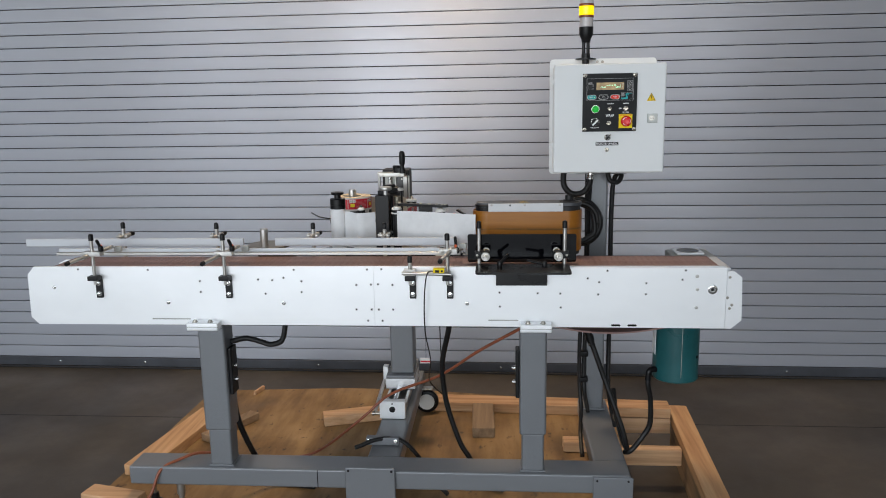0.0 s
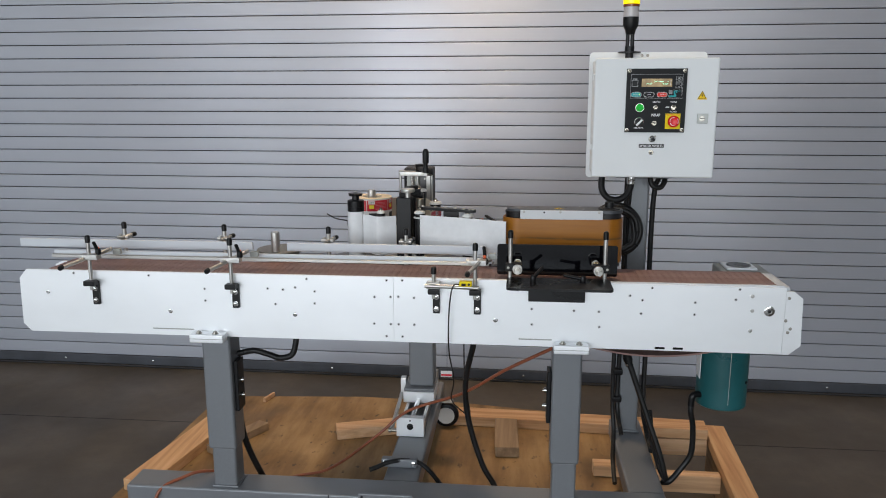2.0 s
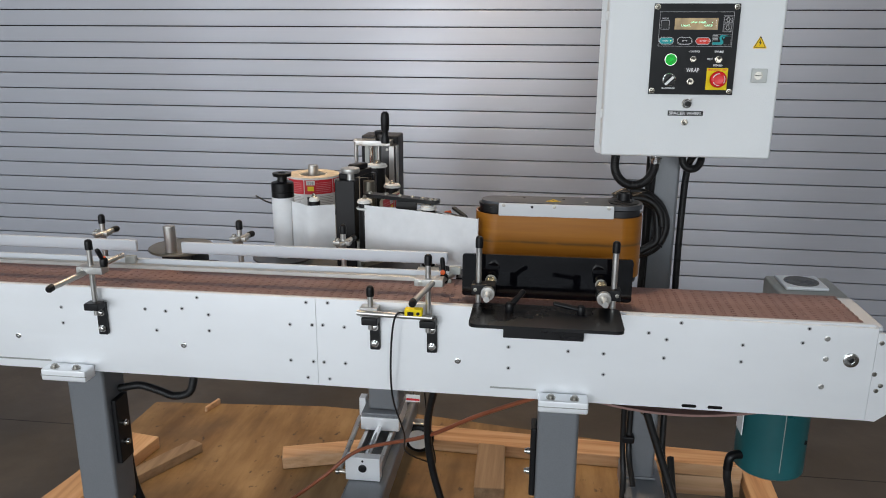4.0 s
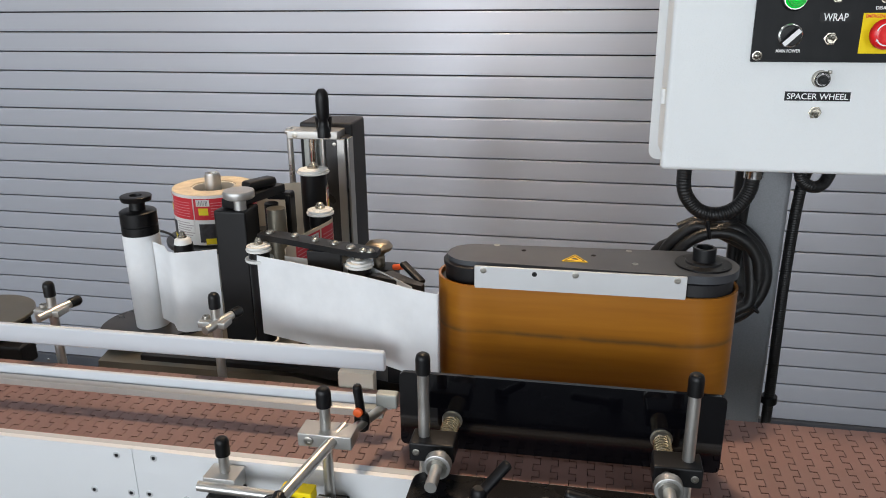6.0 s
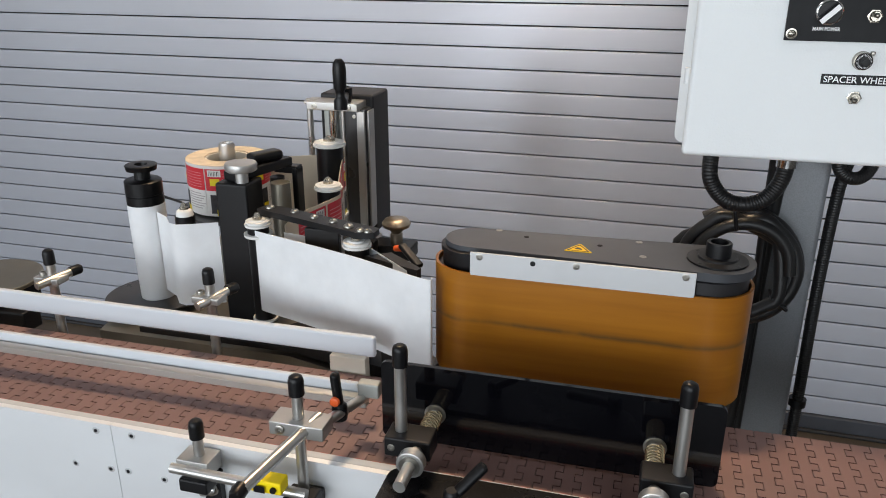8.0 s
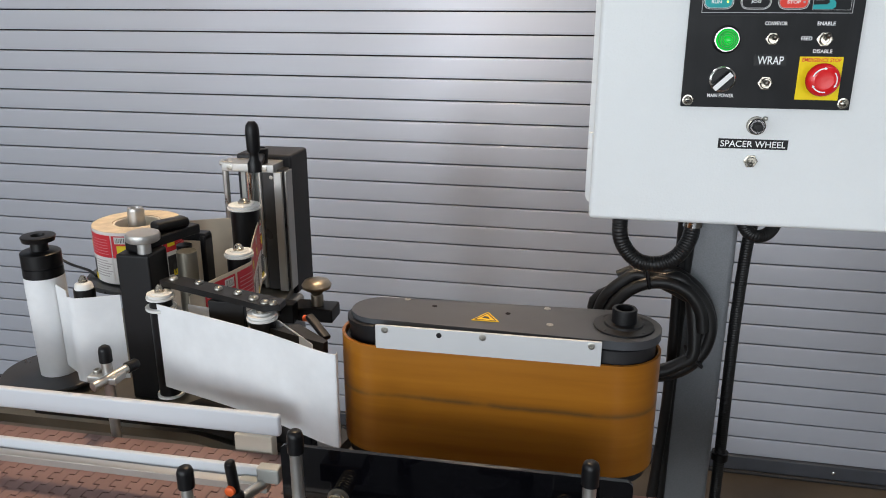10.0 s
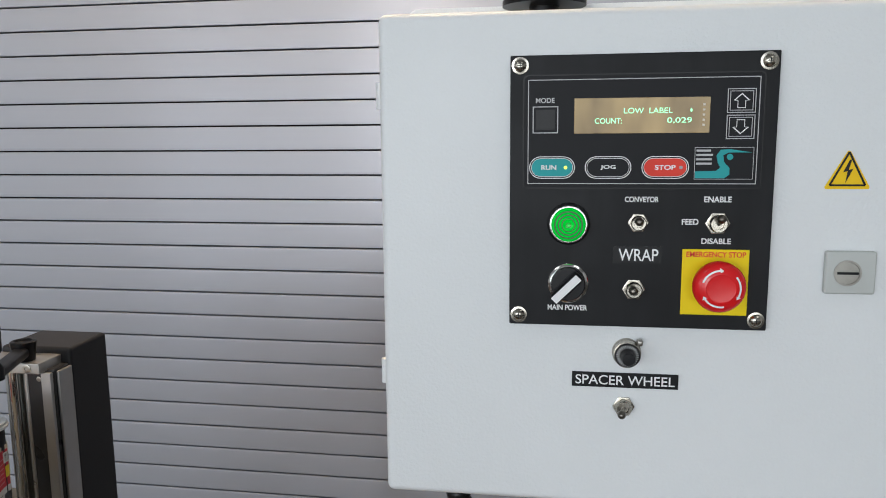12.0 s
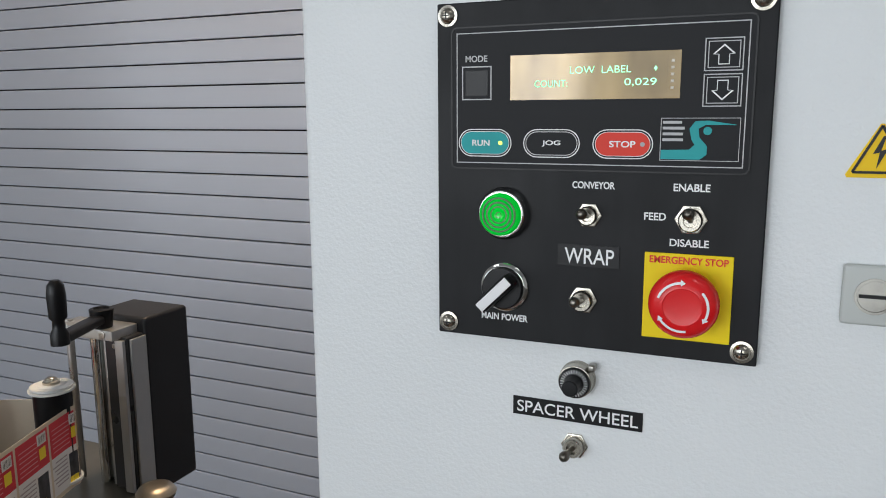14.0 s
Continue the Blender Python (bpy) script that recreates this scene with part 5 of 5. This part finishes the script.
part("crank_handle", lathe(B(), (-.285, 3.04, 1.196), (0, 0, 1), [(0, .011), (.014, .011), (.02, .0075), (.03, .0072), (.034, .0105), (.062, .0112), (.074, .0098), (.08, .005)], 24), "black", hub)

tower.location += Vector((.004, -.001, .003))

# ---- spacer wheel beside the belt ----
sw = thing("spacer_wheel", (-.674, 2.67, .98), "steel spacer wheel with an upright roller post behind the belt", "spacer wheel")
part("wheel", lathe(B(), (-.674, 2.675, 1.003), (0, 0, 1), [(0, .069), (.001, .07), (.005, .07), (.006, .069)], 48), "olive_steel", sw)
part("post", lathe(B(), (-.674, 2.627, 1.0095), (0, 0, 1), [(0, .0125), (.056, .0125), (.058, .011), (.0585, .006)], 26), "steel", sw)
part("gear_motor", box(B(), (-.70, 2.63, .94), (-.63, 2.72, 1.0025), .004), "black", sw)
part("bracket", box(B(), (-.66, 2.628, .955), (-.58, 2.66, .985), .003), "black_ano", sw)

# ---- wrap belt: amber belt round two pulleys under a dark top plate ----
wb = thing("wrap_belt_unit", (.16, 2.653, .98), "amber polyurethane wrap belt below a dark grey top plate", "wrap belt unit")
CX0, CX1, CY, R = .0355, .2745, 2.6525, .048
outer = [(CX0 + R * math.cos(t), CY + R * math.sin(t)) for t in [math.pi / 2 + math.pi * k / 20 for k in range(21)]]
outer += [(CX1 + R * math.cos(t), CY + R * math.sin(t)) for t in [-math.pi / 2 + math.pi * k / 20 for k in range(21)]]
bm = B()
n = len(outer)
ri = []
for (x, y) in outer:
    c = Vector((min(max(x, CX0), CX1), CY))
    v = (Vector((x, y)) - c).normalized()
    ri.append((x - v.x * .003, y - v.y * .003))
rows = [[bm.verts.new((x, y, z)) for x, y in ring] for ring, z in ((outer, .997), (outer, 1.1215), (ri, 1.1215), (ri, .997))]
for a1, b1 in zip(rows, rows[1:] + rows[:1]):
    for k in range(n):
        bm.faces.new((a1[k], a1[(k + 1) % n], b1[(k + 1) % n], b1[k]))
part("amber_belt", bm, "amber", wb, "worn amber belt with a dark line")
for x, r, mat, h in ((CX0, .0445, "black", .132), (CX1, .0425, "cover", .15)):
    part("pulley", lathe(B(), (x, CY, .985), (0, 0, 1), [(0, r), (h - .001, r), (h, r - .002)], 40), mat, wb)
tp = [(CX0 - .006 + .031 * math.cos(t), CY + .031 * math.sin(t)) for t in [math.pi / 2 + math.pi * k / 14 for k in range(15)]]
tp += [(CX1 + .006 + .041 * math.cos(t), CY + .041 * math.sin(t)) for t in [-math.pi / 2 + math.pi * k / 14 for k in range(15)]]
tpl = part("top_plate", prism(B(), tp, "z", 1.1355, 1.1445), "plate_grey", wb)
part("cap_step", lathe(B(), (CX0 - .006, CY, 1.117), (0, 0, 1), [(0, .034), (.016, .034), (.0165, .036), (.021, .036), (.022, .034)], 36), "black", wb)
sd = part("side_plate", box(B(), (.036, 2.6045, 1.1195), (.262, 2.6075, 1.1455), .0006), "pale_plate", wb, "pale aluminium side plate")
for x in (.046, .146, .252):
    part("screw", cap_screw(B(), (x, 2.6045, 1.141), (0, -1, 0), .0036, .0008), "zinc", sd)
part("screw", cap_screw(B(), (.102, 2.6045, 1.1395), (0, -1, 0), .0028, .0008), "black", sd)
# near-black box filling the belt loop, its inner shade given as colour
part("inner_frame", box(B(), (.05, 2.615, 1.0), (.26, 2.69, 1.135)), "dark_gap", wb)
col = part("shaft_collar", lathe(B(), (.2835, 2.651, 1.1445), (0, 0, 1), [(0, .03), (.002, .03), (.003, .02), (.005, .019), (.0055, .0125), (.019, .0125), (.02, .0118), (.02, .009), (.008, .0085)], 36), "black_ano", wb, "dark shaft collar")
for k in range(4):
    t = math.pi / 4 + k * math.pi / 2
    part("screw", cap_screw(B(), (.2835 + .025 * math.cos(t), 2.651 + .025 * math.sin(t), 1.1463), (0, 0, 1), .0028, .0008), "black", col)
for x, y in ((.052, 2.682), (.205, 2.683), (.21, 2.64)):
    part("screw", cap_screw(B(), (x, y, 1.1445), (0, 0, 1), .0036, .0007), "zinc", tpl)
for x, y in ((.085, 2.668), (.165, 2.662)):
    part("hole", cyl(B(), (x, y, 1.1442), (x, y, 1.1448), .0028, None, 14), "dark_gap", tpl)
m = Matrix.Translation((.144, 2.648, 1.1447))
bm = prism(B(), [(-.0145, -.011), (.0145, -.011), (.001, .012), (-.001, .012)], "z", 0, .0004)
bmesh.ops.transform(bm, matrix=m, verts=bm.verts)
wt = part("warning_sign", bm, "amber_tri", tpl, "yellow hazard triangle")
bm = B()
tri_c = [Vector((-.011, -.009)), Vector((.011, -.009)), Vector((0, .009))]
for k in range(3):
    p, q = tri_c[k], tri_c[(k + 1) % 3]
    dd = (q - p).normalized()
    nn = Vector((-dd.y, dd.x)) * .0006
    prism(bm, [tuple(p - nn), tuple(q - nn), tuple(q + nn), tuple(p + nn)], "z", .0004, .0006)
prism(bm, [(-.004, -.004), (.004, -.005), (.002, .0), (-.002, .001)], "z", .0004, .0006)
bmesh.ops.transform(bm, matrix=m, verts=bm.verts)
part("border", bm, "black", wt)
part("support", box(B(), (.1, 2.69, .92), (.24, 2.76, .985), .003), "black_ano", wb)

# ---- conduits and cables at the cabinet ----
def cable(name, label, runs, r, mat="hose", ribs=0.0, category="cable"):
    t = thing(name, runs[0][0], label, category)
    for k, pts in enumerate(runs):
        part("run", tube(B(), pts, r, 10, 8, True, ribs), mat, t)
    return t


loop = [(.286, 2.885, 1.222), (.283, 2.88, 1.19), (.287, 2.878, 1.165), (.305, 2.876, 1.144), (.33, 2.875, 1.139), (.354, 2.876, 1.149), (.369, 2.88, 1.172), (.373, 2.885, 1.2), (.373, 2.885, 1.222)]
c1 = cable("flexible_conduit", "ribbed black conduit looping below the cabinet", [loop], .0102, "hose", .0006, "conduit")
part("gland", lathe(B(), (.373, 2.885, 1.189), (0, 0, 1), [(0, .0125), (.01, .0125), (.011, .0135), (.014, .0135), (.015, .012), (.031, .012)], 20), "chrome", c1, "chrome gland nut")
c2 = cable("flexible_conduit", "ribbed black conduit curling out of the cabinet and down the column",
           [[(.432, 2.9, 1.222), (.434, 2.9, 1.2), (.440, 2.902, 1.183), (.455, 2.906, 1.174), (.472, 2.92, 1.176), (.483, 2.935, 1.192), (.482, 2.955, 1.203), (.473, 2.975, 1.195), (.463, 2.99, 1.15), (.461, 3.0, 1.0), (.463, 3.0, .8), (.464, 3.0, .6), (.464, 2.99, .42), (.468, 2.93, .36), (.464, 2.8, .347)]], .0085, "hose", .0006, "conduit")
part("clip", lathe(B(), (.463, 3.0, .79), (0, 0, 1), [(0, .0125), (.012, .0125)], 18), "black", c2)
coilp = []
for k in range(4):
    ph = k * .9
    for j in range(14):
        t = math.tau * j / 14 + ph
        wob = .0025 * math.sin(2 * t + k) + (k - 1.5) * .0045
        coilp.append((.338 + (.07 + wob) * math.cos(t), 2.905 + .007 * (k % 2) + .004 * k + .003 * math.sin(t), 1.038 + (.072 + wob) * math.sin(t)))
coil = thing("cable_coil", (.338, 2.92, .96), "coiled black cable tied to the cabinet column", "cable coil")
part("coil", tube(B(), coilp, .0088, 12, 4), "hose", coil)
for a1 in (1.75, -.62):
    m = Matrix.Translation((.338 + .07 * math.cos(a1), 2.914, 1.038 + .072 * math.sin(a1))) @ Euler((0, -a1, 0)).to_matrix().to_4x4()
    part("tie", box(B(), (-.014, -.018, -.0025), (.014, .018, .0025), .002, m), "black", coil)
cable("column_cable", "black cables strapped down the column", [
    [(.366, 2.91, 1.222), (.368, 2.935, 1.19), (.37, 2.95, 1.1), (.371, 2.953, .9), (.355, 2.95, .62), (.355, 2.945, .45), (.36, 2.92, .36), (.352, 2.85, .29), (.35, 2.76, .25)],
    [(.378, 2.90, 1.222), (.379, 2.94, 1.17), (.376, 2.956, 1.0), (.374, 2.956, .7), (.371, 2.95, .45), (.38, 2.88, .36)]], .0075)
strap = thing("cable_clamp", (.37, 2.95, .45), "black plastic clamps holding cables to the column", "clamp")
for z in (.448, .545):
    part("clamp", box(B(), (.352, 2.936, z), (.384, 2.9645, z + .02), .004), "black", strap)
cable("motor_cable", "black motor cable drooping from the motor to the base", [
    [(.535, 2.622, .588), (.536, 2.621, .56), (.547, 2.63, .509), (.549, 2.64, .421), (.521, 2.64, .369), (.49, 2.63, .335), (.475, 2.65, .32)]], .0085)
dc = cable("drop_cable", "thick black cable with a metal fitting running down to the base", [
    [(.335, 2.66, .80), (.345, 2.66, .726), (.362, 2.66, .687), (.407, 2.65, .562), (.457, 2.63, .422), (.477, 2.63, .35), (.484, 2.66, .325), (.478, 2.73, .33), (.472, 2.83, .37), (.47, 2.9, .44)]], .0085)
part("fitting", lathe(B(), (.348, 2.66, .725), (.35, -.03, -1), [(0, .0115), (.014, .0115), (.0145, .0135), (.03, .0135), (.031, .011), (.045, .011)], 20), "black", dc)
part("fitting_ring", lathe(B(), (.36, 2.66, .69), (.35, -.03, -1), [(0, .0118), (.006, .0118)], 20), "zinc", dc)
cable("power_cable", "thick black cable hanging below the conveyor to the pallet", [
    [(-.092, 2.65, .83), (-.094, 2.66, .739), (-.121, 2.7, .599), (-.112, 2.72, .462), (-.07, 2.72, .32), (-.034, 2.7, .265), (.01, 2.66, .205), (.08, 2.62, .193)]], .009)
cable("leg_conduit", "black conduit curving from the leg up under the conveyor", [
    [(-.765, 2.52, .73), (-.73, 2.517, .74), (-.707, 2.515, .742), (-.67, 2.515, .732), (-.638, 2.515, .723), (-.603, 2.515, .736), (-.59, 2.515, .781), (-.588, 2.515, .82)]], .0088, "hose", .0006, "conduit")
cable("leg_cable", "black cable running down behind the leg", [
    [(-.785, 2.557, .72), (-.785, 2.557, .55), (-.772, 2.56, .44), (-.742, 2.6, .31), (-.705, 2.63, .215), (-.66, 2.64, .191), (-.55, 2.62, .191)]], .0095)
cable("bracket_cable", "black conduit bent over the base beam bracket", [
    [(-.405, 2.6, .343), (-.385, 2.612, .346), (-.35, 2.632, .354), (-.3, 2.645, .356), (-.25, 2.645, .345), (-.2, 2.63, .3), (-.15, 2.61, .23), (-.1, 2.57, .2)]], .0075, "hose", .001, "conduit")
cable("air_hose", "thin orange air hose draped across the frame to the pallet", [
    [(.15, 2.48, .80), (.126, 2.5, .78), (.003, 2.6, .678), (-.132, 2.72, .551), (-.317, 2.83, .438), (-.417, 2.83, .351), (-.541, 2.84, .245), (-.62, 2.85, .195), (-.70, 2.83, .186), (-.78, 2.74, .2), (-.84, 2.63, .29), (-.90, 2.54, .345), (-.95, 2.5, .343), (-1.0, 2.455, .325), (-1.03, 2.43, .25), (-1.08, 2.38, .2), (-1.13, 2.3, .1), (-1.16, 2.2, .02), (-1.2, 1.9, .008)]], .0048, "copper_hose", 0.0, "air hose")
cable("label_head_wire", "thin black wire looping behind the label roll", [
    [(-.60, 2.95, 1.07), (-.57, 2.95, 1.055), (-.53, 2.94, 1.05), (-.51, 2.93, 1.045)]], .0022)

# ---- pallet and loose timber ----
pallet = thing("pallet", (-.2, 2.9, 0), "large worn timber pallet with a stained plywood deck", "pallet")
deck = prism(B(), [(-1.275, 2.33), (-.42, 2.31), (.43, 2.30), (.545, 3.2), (.545, 3.405), (-.26, 3.525), (-.62, 3.54), (-1.232, 3.49)], "z", .1615, .18)
part("deck", deck, "ply", pallet, "stained plywood deck")
part("runner", box(B(), (-1.17, 2.33, 0), (-1.08, 3.47, .161), .003), "timber_y", pallet)
part("runner", box(B(), (-.36, 2.33, 0), (-.27, 3.45, .161), .003), "timber_y", pallet)
part("runner", box(B(), (.40, 2.33, 0), (.48, 3.4, .161), .003), "timber_y", pallet)
m = Matrix.Translation((.783, 2.9, 0)) @ Euler((0, 0, radians(-2.5))).to_matrix().to_4x4()
part("runner", box(B(), (-.025, -.6, .0), (.03, .46, .1415), .003, m), "timber_old", pallet)
part("runner", box(B(), (-.038, -.62, .142), (.04, .485, .182), .003, m), "timber_y", pallet)
m = Matrix.Translation((.24, 3.318, .1805)) @ Euler((0, 0, radians(-2.6))).to_matrix().to_4x4()
part("cross_timber", box(B(), (-.5, -.045, 0), (.515, .045, .04), .003, m), "timber_x", pallet)
part("cross_timber", box(B(), (.545, 3.27, .105), (.757, 3.335, .17), .003), "timber_x", pallet)
part("cross_timber", box(B(), (.30, 2.93, .181), (.505, 2.985, .22), .003), "timber_x", pallet)
part("cross_timber", box(B(), (.49, 3.005, .095), (.745, 3.045, .16), .003), "timber_x", pallet)
part("edge_timber", box(B(), (-.052, -.27, 0), (.052, .25, .04), .003, Matrix.Translation((-1.155, 2.95, .1805)) @ Euler((0, 0, radians(-9))).to_matrix().to_4x4()), "timber_y", pallet)


def offcut(name, at, yaw, size, mat, label):
    o = thing(name, at, label, "timber offcut")
    m = Matrix.Translation(at) @ Euler((0, 0, radians(yaw))).to_matrix().to_4x4()
    bm = box(B(), (-size[0] / 2, -size[1] / 2, 0), (size[0] / 2, size[1] / 2, size[2]), .003, m)
    for v in bm.verts:
        v.co += Vector((noise.noise(v.co * 30), noise.noise(v.co * 31), 0)) * .002
    part("timber", bm, mat, o)
    return o


offcut("timber_offcut", (-.50, 3.2, .1803), 18, (.30, .075, .038), "timber_x", "pale sawn timber offcut lying on the plywood")
offcut("timber_offcut", (.0, 3.175, .1803), 2, (.085, .27, .04), "timber_old", "weathered timber block lying on the plywood")
offcut("timber_offcut", (-1.19, 2.5, .1803), -12, (.20, .07, .04), "timber_x", "pale timber offcut at the pallet's front corner")
offcut("timber_offcut", (-1.0, 3.08, .1803), 62, (.26, .05, .03), "timber_old", "splintered timber strip on the plywood")
offcut("timber_offcut", (-.58, 2.40, .1803), 4, (.34, .05, .02), "timber_x", "thin timber strip at the pallet's front edge")
offcut("wood_splinter", (-1.01, 3.475, .1803), 75, (.075, .012, .02), "timber_x", "splinter of broken plywood at the deck's edge")
